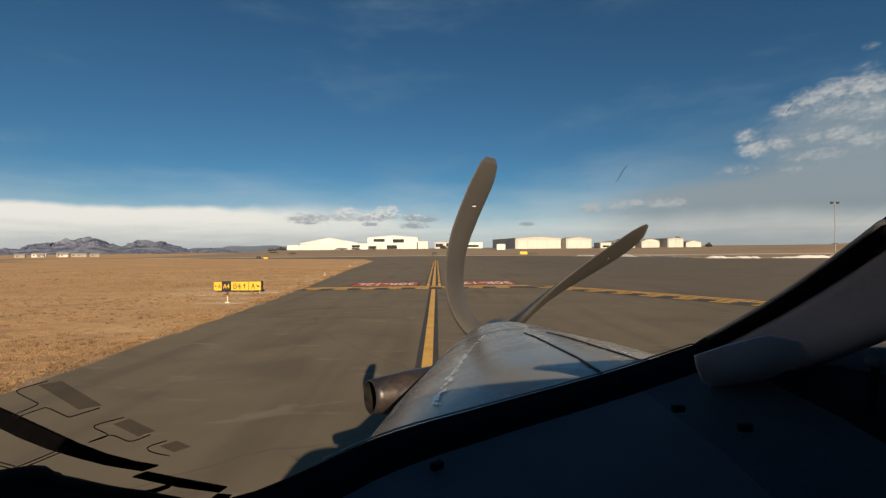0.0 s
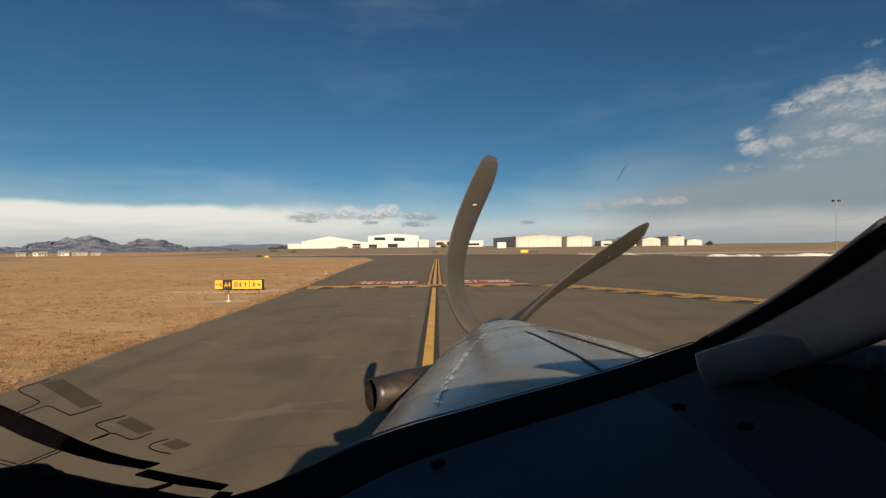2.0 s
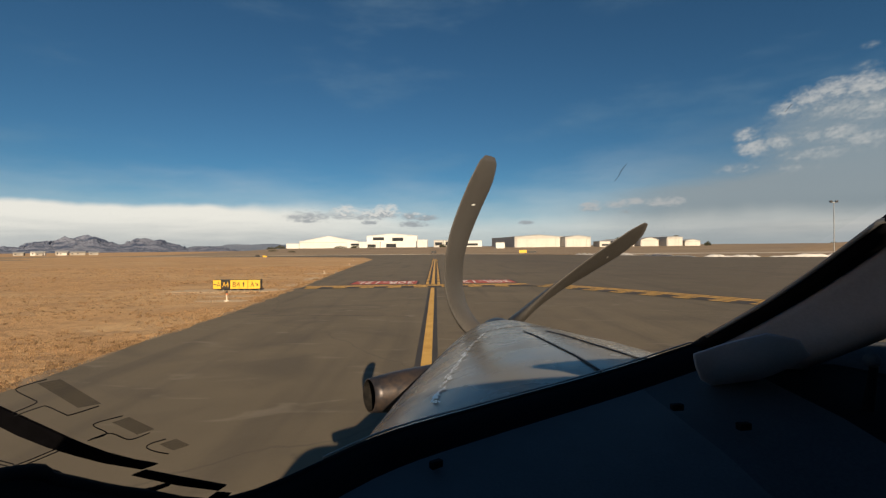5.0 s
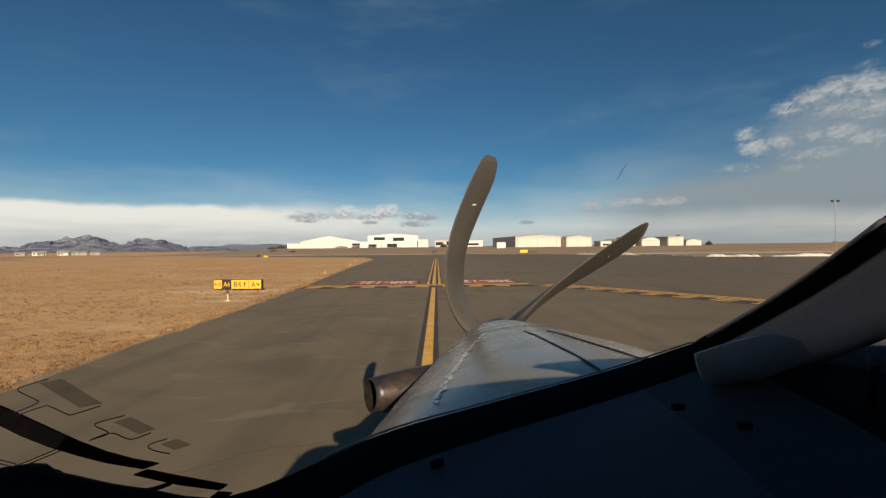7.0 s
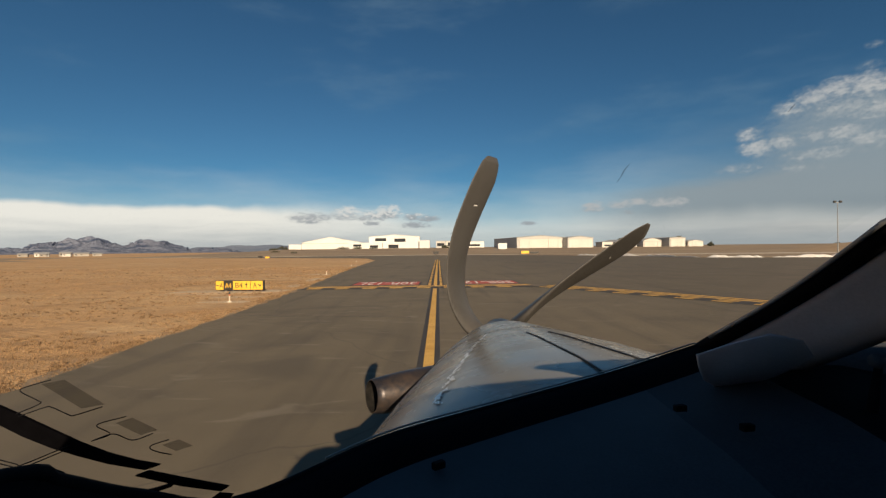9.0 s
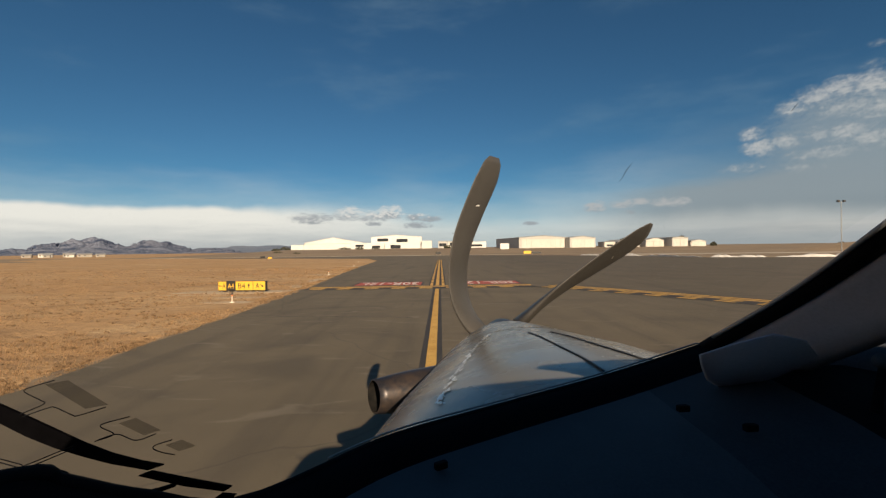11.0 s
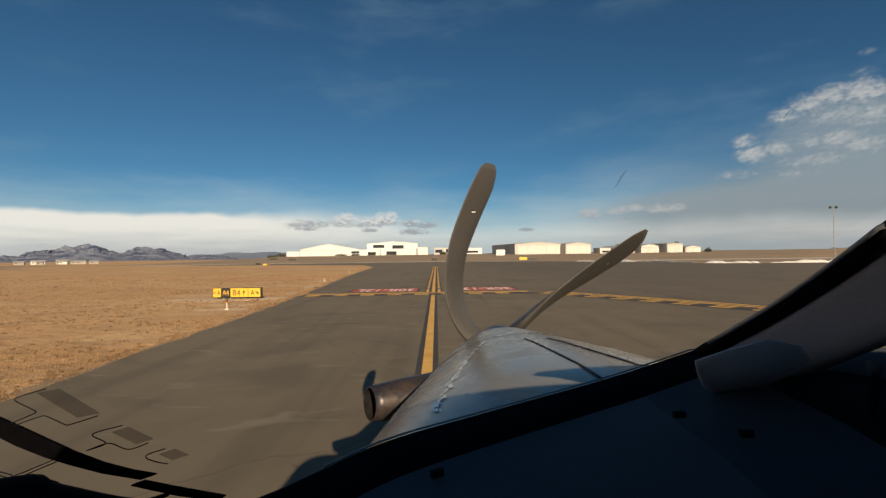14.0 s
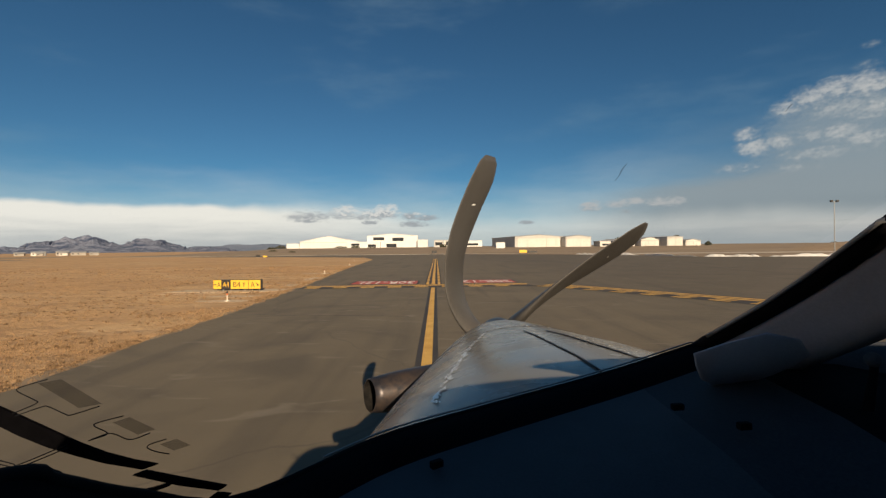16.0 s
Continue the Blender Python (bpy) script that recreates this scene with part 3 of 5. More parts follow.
def far_pavement():
    tagged(part("apron_pavement", slab(bmesh.new(), [(-150, 229), (12, 227), (36, 205), (40, 211), (14, 236), (-150, 238)], -0.2, 0.02), CONCRETE), "pale concrete apron strip before distant hangars", "pavement", kind="structure")
    tagged(part("runway_pavement", slab(bmesh.new(), [(74, 172), (330, 140), (330, 164), (74, 196)], -0.2, 0.02), CONCRETE), "pale far runway strip beyond dry grass", "pavement", kind="structure")
    tagged(part("dirt_track", slab(bmesh.new(), [(-130, 150), (-196, 205), (-205, 250), (-235, 300), (-360, 300), (-300, 205)], -0.2, -0.02), DIRT), "bare brown dirt strip across the golden field", "dirt track", kind="structure")


far_pavement()
tagged(part("grass_island", slab(bmesh.new(), [(24, -80), (30, -52), (37, -24), (52, -10), (90, -4), (150, -6), (160, -80)], -0.2, 0.03), FIELD), "island of dry golden grass beside the taxiway", "grass", kind="structure")
tagged(part("bare_ground", slab(bmesh.new(), [(-150, 222), (-20, 230), (16, 218), (47, 185), (65, 144), (69, 115), (90, 107), (200, 90), (320, 80), (900, 110), (900, 240), (-150, 240)], -0.2, -0.02), DIRT), "bare brown ground with thin dry grass around the runway", "ground", kind="structure")


def climbing_ground():
    bm = bmesh.new()
    xs = [-190, -180, -170, -160, -150] + list(range(-120, 901, 30))
    ys = [236, 240] + list(range(250, 481, 10)) + [500, 540]
    rows = []
    for yy in ys:
        rows.append([(x, yy, -0.03 + (rise(x, yy) if yy <= 480 else rise(x, 480) * (540 - yy) / 60) + 0.25 * noise.noise((x * 0.03, yy * 0.05, 0)) * min(1.0, max(0.0, (yy - 240) / 60)) * min(1.0, rise(x, yy))) for x in xs])
    loft(bm, rows, False)
    for f in bm.faces:
        if f.normal.z < 0:
            f.normal_flip()
    return tagged(part("climbing_ground", bm, DIRT, smooth=True), "bare brown ground climbing gently towards the hangars", "ground", kind="structure")


climbing_ground()


def snow_ridge(x0, y0, x1, y1, w, h, seed):
    """A low, lumpy ridge of ploughed snow."""
    rnd = random.Random(seed)
    bm = bmesh.new()
    rings = []
    n = 40
    for k in range(n + 1):
        t = k / n
        x, yy = x0 + (x1 - x0) * t, y0 + (y1 - y0) * t
        s = (0.15 + abs(noise.noise((t * 7 + seed, 0.3, 0)))) * min(1, 6 * t, 6 * (1 - t))
        ww, hh = w * (0.4 + s), h * s * 1.6 + 0.01
        rings.append([(x + rnd.uniform(-0.1, 0.1), yy - ww, -0.06), (x, yy - ww * 0.5, hh * 0.8), (x, yy + ww * 0.2, hh), (x, yy + ww, -0.06)])
    loft(bm, rings, False)
    return tagged(part("snow_ridge", bm, SNOW, smooth=True), "low ridge of old dirty snow beside the pavement", "snow", group="snow ridges")


snow_ridge(52, 173, 63, 143, 1.8, 0.9, 1)
snow_ridge(63, 143, 66, 116, 1.0, 0.45, 3)
snow_ridge(66, 113, 76, 107, 1.2, 0.7, 5)
snow_ridge(78, 107, 100, 102, 1.4, 0.9, 7)


# ---------------------------------------------------------------- dry grass
def grass_field():
    rnd = np.random.RandomState(3)
    n = 90000
    u = rnd.rand(n)
    yy = 2.0 + 75.0 * u ** 1.9
    left = np.interp(yy, [0, 6, 14, 21, 33, 48, 78], [-7.8, -8.0, -8.45, -8.75, -9.6, -11.1, -13.7])
    xx = left - (yy * 1.15 + 4.0) * rnd.rand(n) ** 1.3 + 0.05
    patch = np.array([noise.noise((float(a) * 0.35, float(b) * 0.35, 0.0)) for a, b in zip(xx, yy)])
    keep = patch > rnd.uniform(-0.45, 0.40, n)
    xx, yy, patch = xx[keep], yy[keep], patch[keep]
    n = len(xx)
    verts, faces = np.empty((n, 6, 3)), []
    h = (0.012 + 0.034 * rnd.rand(n)) * (1 + 0.8 * patch)
    for b in range(2):
        ang = rnd.rand(n) * 2 * np.pi
        wide = 0.005 + 0.0006 * yy
        dx, dy = np.cos(ang) * wide, np.sin(ang) * wide
        lx, ly = rnd.uniform(-0.7, 0.7, n) * h, rnd.uniform(-0.7, 0.7, n) * h
        verts[:, b * 3 + 0] = np.stack([xx - dx, yy - dy, np.full(n, -0.05)], 1)
        verts[:, b * 3 + 1] = np.stack([xx + dx, yy + dy, np.full(n, -0.05)], 1)
        verts[:, b * 3 + 2] = np.stack([xx + lx, yy + ly, h - 0.04], 1)
    idx = np.arange(n * 6).reshape(-1, 3)
    me = bpy.data.meshes.new("dry_grass")
    me.from_pydata(verts.reshape(-1, 3).tolist(), [], idx.tolist())
    return tagged(part("dry_grass", me, STRAW), "short tufts of dry golden grass along the pavement edge", "grass", kind="stuff")


grass_field()


def grass_tussocks():
    """Ragged tussocks of longer dead grass, thicker in patches, on the field near the pavement."""
    rnd = np.random.RandomState(21)
    verts = []
    for k in range(9300):
        yy = 5.0 + 70.0 * rnd.rand() ** 1.8
        edge = float(np.interp(yy, [0, 6, 14, 21, 33, 48, 78], [-7.9, -8.1, -8.55, -8.85, -9.7, -11.2, -13.8]))
        fringe = k >= 6500  # tufts that creep over the edge of the asphalt
        xx = edge + 0.22 - 0.75 * rnd.rand() if fringe else edge - 0.15 - (yy * 1.1 + 4) * rnd.rand() ** 1.2
        if noise.noise((xx * 0.22, yy * (0.6 if fringe else 0.22), 7.0)) < rnd.uniform(-0.25, 0.35):
            continue
        r = rnd.uniform(0.03, 0.10) if fringe else rnd.uniform(0.04, 0.16)
        for _ in range(12):
            a, q = rnd.rand() * 6.283, r * rnd.rand() ** 0.5
            bx, by = xx + q * np.cos(a), yy + q * np.sin(a) * 0.7
            h = rnd.uniform(0.02, 0.065) if fringe else rnd.uniform(0.03, 0.10)
            d, w = rnd.rand() * 6.283, 0.010 + 0.0006 * yy
            lx, ly = rnd.uniform(-1.0, 1.0, 2) * h
            verts += [(bx - w * np.cos(d), by - w * np.sin(d), -0.05), (bx + w * np.cos(d), by + w * np.sin(d), -0.05), (bx + lx, by + ly, h - 0.04)]
    me = bpy.data.meshes.new("grass_tussocks")
    me.from_pydata(verts, [], np.arange(len(verts)).reshape(-1, 3).tolist())
    return tagged(part("grass_tussocks", me, TUSSOCK), "ragged brown tussocks of dead grass on the field", "grass", kind="stuff")


grass_tussocks()


def verge():
    """A ragged band of bare earth where the grass meets the asphalt."""
    bm = bmesh.new()
    inner, outer = [], []
    for k in range(260):
        yy = -20 + 100 * (k / 259) ** 1.4
        x = float(np.interp(yy, [-90, 6, 14, 21, 33, 48, 78], [-7.2, -7.9, -8.35, -8.65, -9.5, -11.0, -13.6]))
        w = 0.12 + 0.45 * abs(noise.noise((yy * 0.55, 1.7, 0))) + 0.25 * abs(noise.noise((yy * 2.3, 4.1, 0)))
        inner.append((x + 0.15, yy, -0.03))
        outer.append((x - w, yy, -0.035))
    loft(bm, [inner, outer], False)
    for f in bm.faces:
        if f.normal.z < 0:
            f.normal_flip()
    return tagged(part("dirt_verge", bm, DIRT), "ragged bare dirt verge along the asphalt edge", "verge", kind="structure")


verge()


# ---------------------------------------------------------------- mountains
def ridge(name, az0, az1, dist, depth, peaks, rough, material, label, seed):
    """A mountain range: peaks are (azimuth, half width, height) over a rough crest."""
    bm = bmesh.new()
    nu, nv = 560, 22
    grid = []
    for i in range(nu + 1):
        az = az0 + (az1 - az0) * i / nu
        top = sum(h * math.exp(-((az - a) / w) ** 2) for a, w, h in peaks)
        fade = min(1, (az - az0) / 2, (az1 - az) / 2)
        row = []
        for j in range(nv + 1):
            t = j / nv
            d = dist - depth * (1 - t)
            a = radians(az + 1.1 * noise.noise((az * 0.6, t * 2.5, seed)))
            prof = t ** 1.25
            w = noise.noise((az * 0.8, t * 1.5, seed)) * 0.8
            ribs = 1 - 2 * abs(noise.noise((az * 1.3 + w, t * 0.9, seed + 3)))
            fine = 1 - 2 * abs(noise.noise((az * 3.7 + 1.5 * w, t * 1.8, seed + 9)))
            grit = noise.noise((az * 9.0, t * 6.0, seed + 5))
            z = (top * prof + rough * (0.55 * ribs + 0.38 * fine + 0.2 * grit - 0.3) * prof * (0.3 + 0.7 * t)) * max(fade, 0)
            row.append(bm.verts.new((d * math.sin(a), d * math.cos(a), z - 6)))
        row.append(bm.verts.new(((dist + depth * 0.4) * math.sin(a), (dist + depth * 0.4) * math.cos(a), -6)))
        grid.append(row)
    for a, b in zip(grid, grid[1:]):
        for j in range(nv + 1):
            bm.faces.new((a[j], b[j], b[j + 1], a[j + 1]))
    bmesh.ops.recalc_face_normals(bm, faces=bm.faces[:])
    return tagged(part(name, bm, material), label, "mountains", kind="structure")


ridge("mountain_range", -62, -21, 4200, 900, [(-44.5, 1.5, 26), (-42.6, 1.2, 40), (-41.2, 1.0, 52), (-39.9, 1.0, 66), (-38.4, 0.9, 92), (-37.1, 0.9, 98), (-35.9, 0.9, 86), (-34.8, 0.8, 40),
                                              (-33.8, 0.7, 58), (-32.7, 0.8, 84), (-31.6, 0.8, 78), (-30.5, 0.9, 58), (-29.2, 0.9, 38), (-27.6, 0.9, 30), (-26.0, 0.9, 40), (-24.6, 0.8, 30), (-51, 3, 30), (-57, 3, 45)], 22, ROCK, "jagged rocky mountains with pale slabs beyond the plain, haze coloured in as blue-grey", 2.3)
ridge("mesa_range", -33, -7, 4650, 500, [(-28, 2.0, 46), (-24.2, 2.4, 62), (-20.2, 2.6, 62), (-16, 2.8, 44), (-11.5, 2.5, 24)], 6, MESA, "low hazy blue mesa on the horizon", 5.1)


# ---------------------------------------------------------------- far buildings
def hangar(name, x, y, turn, w, d, eave, peak, wall, front, label, doors=8, arch=False, windows=(), group="hangars"):
    """A sheet-metal hangar: its front faces the taxiway, at local y = 0; origin at the middle of the front's foot."""
    t = thing(name, pose(x, y, rise(x, y) - 0.3, 0, 0, turn), label, "hangar", group)
    eave, peak = eave * 0.90, peak * 0.90
    n = 12 if arch else 2
    prof = []
    for k in range(n + 1):
        s = k / n
        lift = math.sin(math.pi * s) if arch else 1 - abs(2 * s - 1)
        prof.append((-w / 2 + w * s, eave + (peak - eave) * lift))
    bm = bmesh.new()
    rings = [[(-w / 2, yy, 0)] + [(px, yy, pz) for px, pz in prof] + [(w / 2, yy, 0)] for yy in (0.0, d)]
    loft(bm, rings, True, True, True)
    part("wall", bm, wall, t)
    bm = bmesh.new()
    rings = [[(px * 1.015, yy, pz + 0.03) for px, pz in prof] + [(px * 1.015, yy, pz + 0.35) for px, pz in reversed(prof)] for yy in (-0.5, d + 0.5)]
    loft(bm, rings, True, True, True)
    part("roof", bm, ROOF if wall is not WHITE_WALL else WHITE_WALL, t)
    dw, dh = w * 0.9, eave * 0.86
    if doors:
        for k in range(doors):
            x0 = -dw / 2 + dw * k / doors
            part("door_leaf", boxed(x0 + 0.12, -0.32 + 0.1 * (k % 2), 0.05, x0 + dw / doors - 0.12, -0.05, dh), front, t)
        part("door_header", boxed(-w / 2, -0.45, dh + 0.08, w / 2, -0.02, dh + 0.5), GREY_WALL, t)
    for x0, z0, x1, z1 in windows:
        part("window", boxed(x0, -0.12, z0, x1, 0.1, z1), DARK_GLASS, t)
    return t


def block(name, x, y, turn, w, d, h, wall, label, windows=(), category="building", group="airport buildings"):
    t = thing(name, pose(x, y, rise(x, y) - 0.3, 0, 0, turn), label, category, group)
    h *= 0.9
    part("wall", boxed(-w / 2, 0, 0, w / 2, d, h), wall, t)
    part("parapet", boxed(-w / 2 - 0.15, -0.15, h, w / 2 + 0.15, d + 0.15, h + 0.4), ROOF if wall is not WHITE_WALL else WHITE_WALL, t)
    for x0, z0, x1, z1 in windows:
        part("window", boxed(x0, -0.1, z0, x1, 0.15, z1), DARK_GLASS, t)
    return t


# white group straight ahead
hangar("hangar", -107, 452, 4, 56, 50, 7.2, 13.2, WHITE_WALL, WHITE_WALL, "large white hangar with a broad gabled roof", 10)
block("terminal_building", -141, 448, 4, 12, 12, 5.2, WHITE_WALL, "low white annex beside the large hangar")
block("terminal_building", -72, 446, 2, 32, 26, 6.4, WHITE_WALL, "long low white building before the hangars", ((-12, 2.6, -4, 4.6), (4, 1.2, 12, 3.6)))
hangar("hangar", -45, 456, 2, 50, 40, 12.8, 15.2, WHITE_WALL, WHITE_WALL, "tall white hangar with dark openings under its roof", 0, False, ((-19, 7.5, -8, 10.5), (0, 6.6, 11, 10.0), (-6, 0.4, 4, 4.0)))
block("terminal_building", -15, 452, 0, 10, 20, 8.2, WHITE_WALL, "white side wing of the tall hangar")
block("terminal_building", 1, 450, 0, 9, 14, 7.6, GREY_WALL, "grey flat-roofed building with dark windows", ((-3.5, 2, 3.5, 5),))
block("terminal_building", 14, 452, 0, 16, 14, 7.4, CREAM_WALL, "cream flat-roofed building with dark windows", ((-6, 2, -1, 5.6), (1, 2, 6, 4.6)))
block("terminal_building", 34, 455, 0, 20, 14, 6.6, WHITE_WALL, "low white building with a grey parapet", ((-8, 1.5, 6, 3.6),))
# cream group to one side
hangar("hangar", 89, 402, 14, 46, 55, 10.2, 12.2, GREY_WALL, CREAM_WALL, "wide hangar with cream sliding doors and grey sides", 9)
block("shed", 51, 372, 0, 7, 6, 5.0, WHITE_WALL, "small white shed beside the wide hangar", category="shed")
hangar("hangar", 123, 400, 10, 24, 40, 9.6, 11.2, GREY_WALL, CREAM_WALL, "cream hangar with ribbed sliding doors", 7)
block("shed", 146, 398, 8, 10, 12, 5.2, CREAM_WALL, "small cream building among the hangars", ((-3, 1, 3, 2.6),), "shed")
hangar("hangar", 164, 402, 8, 20, 30, 5.0, 7.4, GREY_WALL, GREY_WALL, "low grey hangar with a dark roof", 4)
hangar("hangar", 186, 400, 8, 17, 30, 6.2, 8.4, CREAM_WALL, CREAM_WALL, "cream hangar with an arched front", 5, True)
hangar("hangar", 207, 398, 16, 17, 36, 8.6, 9.4, GREY_WALL, CREAM_WALL, "square cream hangar with grey sides", 4)
hangar("hangar", 224, 400, 10, 15, 24, 5.0, 6.4, CREAM_WALL, CREAM_WALL, "small cream hangar at the row's end", 4)
# houses far out over the field
FARM = surface("weathered_boards", (0.26, 0.235, 0.20), (0.40, 0.36, 0.31), 0.3, 3.0, 0.85, 0, 0.05)


def farm_building(x, y, w, d, h, rise, wall, label):
    """A small gabled building with its long side to the field."""
    t = thing("farm_building", pose(x, y, -0.04, 0, 0, 35), label, "building", "far small buildings")
    part("wall", boxed(-w / 2, 0, 0, w / 2, d, h), wall, t)
    bm = bmesh.new()
    loft(bm, [[(e, -0.5, h), (e, d / 2, h + rise), (e, d + 0.5, h)] for e in (-w / 2 - 0.4, w / 2 + 0.4)], True, True, True)
    part("roof", bm, ROOF, t)
    for k in range(max(1, int(w / 4))):
        part("window", boxed(-w / 2 + 1 + 4 * k, -0.06, h * 0.4, -w / 2 + 2.2 + 4 * k, 0.05, h * 0.75), DARK_GLASS, t)


for hx, hy, hw, hh, pale in ((-378, 418, 7, 2.4, 0), (-366, 424, 10, 3.0, 1), (-356, 414, 5, 2.2, 0), (-349, 430, 9, 3.4, 0), (-340, 420, 6, 2.6, 1), (-331, 426, 11, 2.6, 0), (-321, 432, 7, 2.2, 0)):
    farm_building(hx, hy, hw, 8, hh, 1.1, CREAM_WALL if pale else FARM, "small cream building far across the field" if pale else "small weathered building far across the field")


def shrub(x, y, w, h, seed, label="dark evergreen shrubs beside the buildings"):
    """A bushy clump of many small leaf tufts round short stems."""
    rnd = random.Random(seed)
    t = thing("shrub", pose(x, y, rise(x, y) - 0.1), label, "shrub", "shrubs")
    bm = bmesh.new()
    for k in range(5):
        rod(bm, (0, 0, 0), (rnd.uniform(-w, w) * 0.35, rnd.uniform(-w, w) * 0.2, h * rnd.uniform(0.5, 0.8)), 0.12, 0.04, 6)
    part("trunk", bm, BARK, t)
    bm = bmesh.new()
    for k in range(260):
        a, r = rnd.uniform(0, 6.28), rnd.random() ** 0.5
        p = Vector((math.cos(a) * r * w / 2, math.sin(a) * r * w / 4, h * (0.12 + 0.85 * rnd.random() * (1 - 0.6 * r * r)) * rnd.uniform(0.7, 1.0)))
        s = rnd.uniform(0.12, 0.3) * min(w, h) * 0.5
        q = Euler((rnd.uniform(0, 6), rnd.uniform(0, 6), 0)).to_matrix()
        bm.faces.new([bm.verts.new(p + q @ Vector(v) * s) for v in ((-1, -0.5, 0), (1, -0.4, 0.2), (0, 1, 0))])
    part("crown", bm, BUSH, t)
    return t


for k, (x, y, w, h) in enumerate(((-150, 440, 10, 4), (-161, 446, 9, 3.4), (-92, 436, 12, 3), (-78, 434, 9, 3.2), (5, 436, 7, 4), (-62, 430, 8, 2.4), (236, 398, 6, 4.5), (230, 440, 9, 11.6), (170, 430, 10, 9), (244, 300, 3, 1.6), (-118, 330, 7, 1.6), (-95, 300, 5, 1.4), (205, 236, 4, 2.6), (262, 300, 12, 4.2), (276, 306, 9, 3.4), (290, 300, 7, 5.0))):
    shrub(x, y, w, h, 20 + k)


def light_mast(x, y, h, label):
    t = thing("light_mast", pose(x, y, rise(x, y) - 0.1), label, "light mast", "light masts")
    part("pole", rod(bmesh.new(), (0, 0, 0), (0, 0, h), 0.16, 0.09, 10), GALVANISED, t)
    part("base", rod(bmesh.new(), (0, 0, 0), (0, 0, 0.5), 0.4, 0.36, 12), CONCRETE, t)
    part("crossarm", boxed(-1.0, -0.06, h - 0.3, 1.0, 0.06, h - 0.15), GALVANISED, t)
    for s in (-0.95, 0.95):
        part("lamp_head", boxed(s - 0.35, -0.35, h - 0.2, s + 0.35, 0.3, h + 0.45, bevel=0.08), SIGN_BLACK, t)


light_mast(131, 150, 17.0, "tall steel mast with two dark floodlights")
light_mast(12, 440, 14.0, "thin steel light mast near the white buildings")
light_mast(24, 430, 13.0, "thin steel light mast near the cream buildings")

bm = bmesh.new()
rings = []
for k in range(33):
    t = k / 32
    s = math.sin(math.pi * t) ** 1.5
    rings.append([(150 + 90 * t, 205 - 14 * s - 3, -0.1), (150 + 90 * t, 207 - 6 * s, 2.0 * s + 0.3 * noise.noise((t * 9, 0, 4)) * s), (150 + 90 * t, 212, 4.2 * s + 0.4 * noise.noise((t * 11, 3, 4)) * s), (150 + 90 * t, 225 + 8 * s, -0.1)])
loft(bm, rings, False)
tagged(part("earth_mound", bm, DIRT, smooth=True), "low grassy earth mound beyond the runway", "mound", kind="structure")


# ---------------------------------------------------------------- airfield signs and markers
def arrow(bm, cx, cz, s, ang, y):
    """A flat arrow of size s pointing at ang degrees in the sign's plane."""
    pts = [(-0.5, -0.09), (0.05, -0.09), (0.05, -0.32), (0.5, 0.0), (0.05, 0.32), (0.05, 0.09), (-0.5, 0.09)]
    c, q = math.cos(radians(ang)), math.sin(radians(ang))
    lo = [bm.verts.new((cx + s * (a * c - b * q), y, cz + s * (a * q + b * c))) for a, b in pts]
    hi = [bm.verts.new((cx + s * (a * c - b * q), y - 0.006, cz + s * (a * q + b * c))) for a, b in pts]
    bm.faces.new(hi)
    for i in range(7):
        bm.faces.new((lo[i], lo[(i + 1) % 7], hi[(i + 1) % 7], hi[i]))
    bmesh.ops.recalc_face_normals(bm, faces=bm.faces[:])


def guidance_sign():
    t = thing("guidance_sign", pose(-13.1, 30.0, -0.04, 0, 0, -3), "yellow and black lit taxiway guidance sign on short legs", "sign", "guidance signs")
    W, z0, z1 = 3.15, 0.13, 0.70
    x = -W / 2
    part("housing", boxed(-W / 2 - 0.03, 0.02, z0 - 0.03, W / 2 + 0.03, 0.26, z1 + 0.03, bevel=0.02), SIGN_BLACK, t)
    for k, (w, colour) in enumerate(((0.55, SIGN_YELLOW), (0.60, SIGN_BLACK), (1.18, SIGN_YELLOW), (0.82, SIGN_YELLOW))):
        panel = part("panel", boxed(x + 0.02, -0.015, z0, x + w - 0.02, 0.015, z1, bevel=0.006), colour, t, "black panel" if k == 1 else "yellow panel")
        mid, ink = (z0 + z1) / 2, (SIGN_YELLOW if k == 1 else SIGN_BLACK)
        if k == 0:
            bm = bmesh.new()
            arrow(bm, x + 0.16, mid, 0.22, 180, -0.016)
            part("arrow", bm, ink, panel)
            letters("A", 0.22, 0.32, ink, panel, pose(x + 0.39, -0.019, mid, 90))
        elif k == 1:
            letters("A4", 0.42, 0.32, ink, panel, pose(x + 0.30, -0.019, mid, 90))
        elif k == 2:
            letters("B4", 0.48, 0.34, ink, panel, pose(x + 0.42, -0.019, mid, 90))
            bm = bmesh.new()
            arrow(bm, x + 0.90, mid, 0.32, 90, -0.016)
            part("arrow", bm, ink, panel)
        else:
            letters("A", 0.26, 0.34, ink, panel, pose(x + 0.30, -0.019, mid, 90))
            bm = bmesh.new()
            arrow(bm, x + 0.60, mid, 0.28, -40, -0.016)
            part("arrow", bm, ink, panel)
        x += w
    for k in range(7):
        part("leg", rod(bmesh.new(), (-W / 2 + 0.15 + k * (W - 0.3) / 6, 0.14, 0), (-W / 2 + 0.15 + k * (W - 0.3) / 6, 0.14, z0 + 0.02), 0.025, None, 8), PALE, t)
    return t


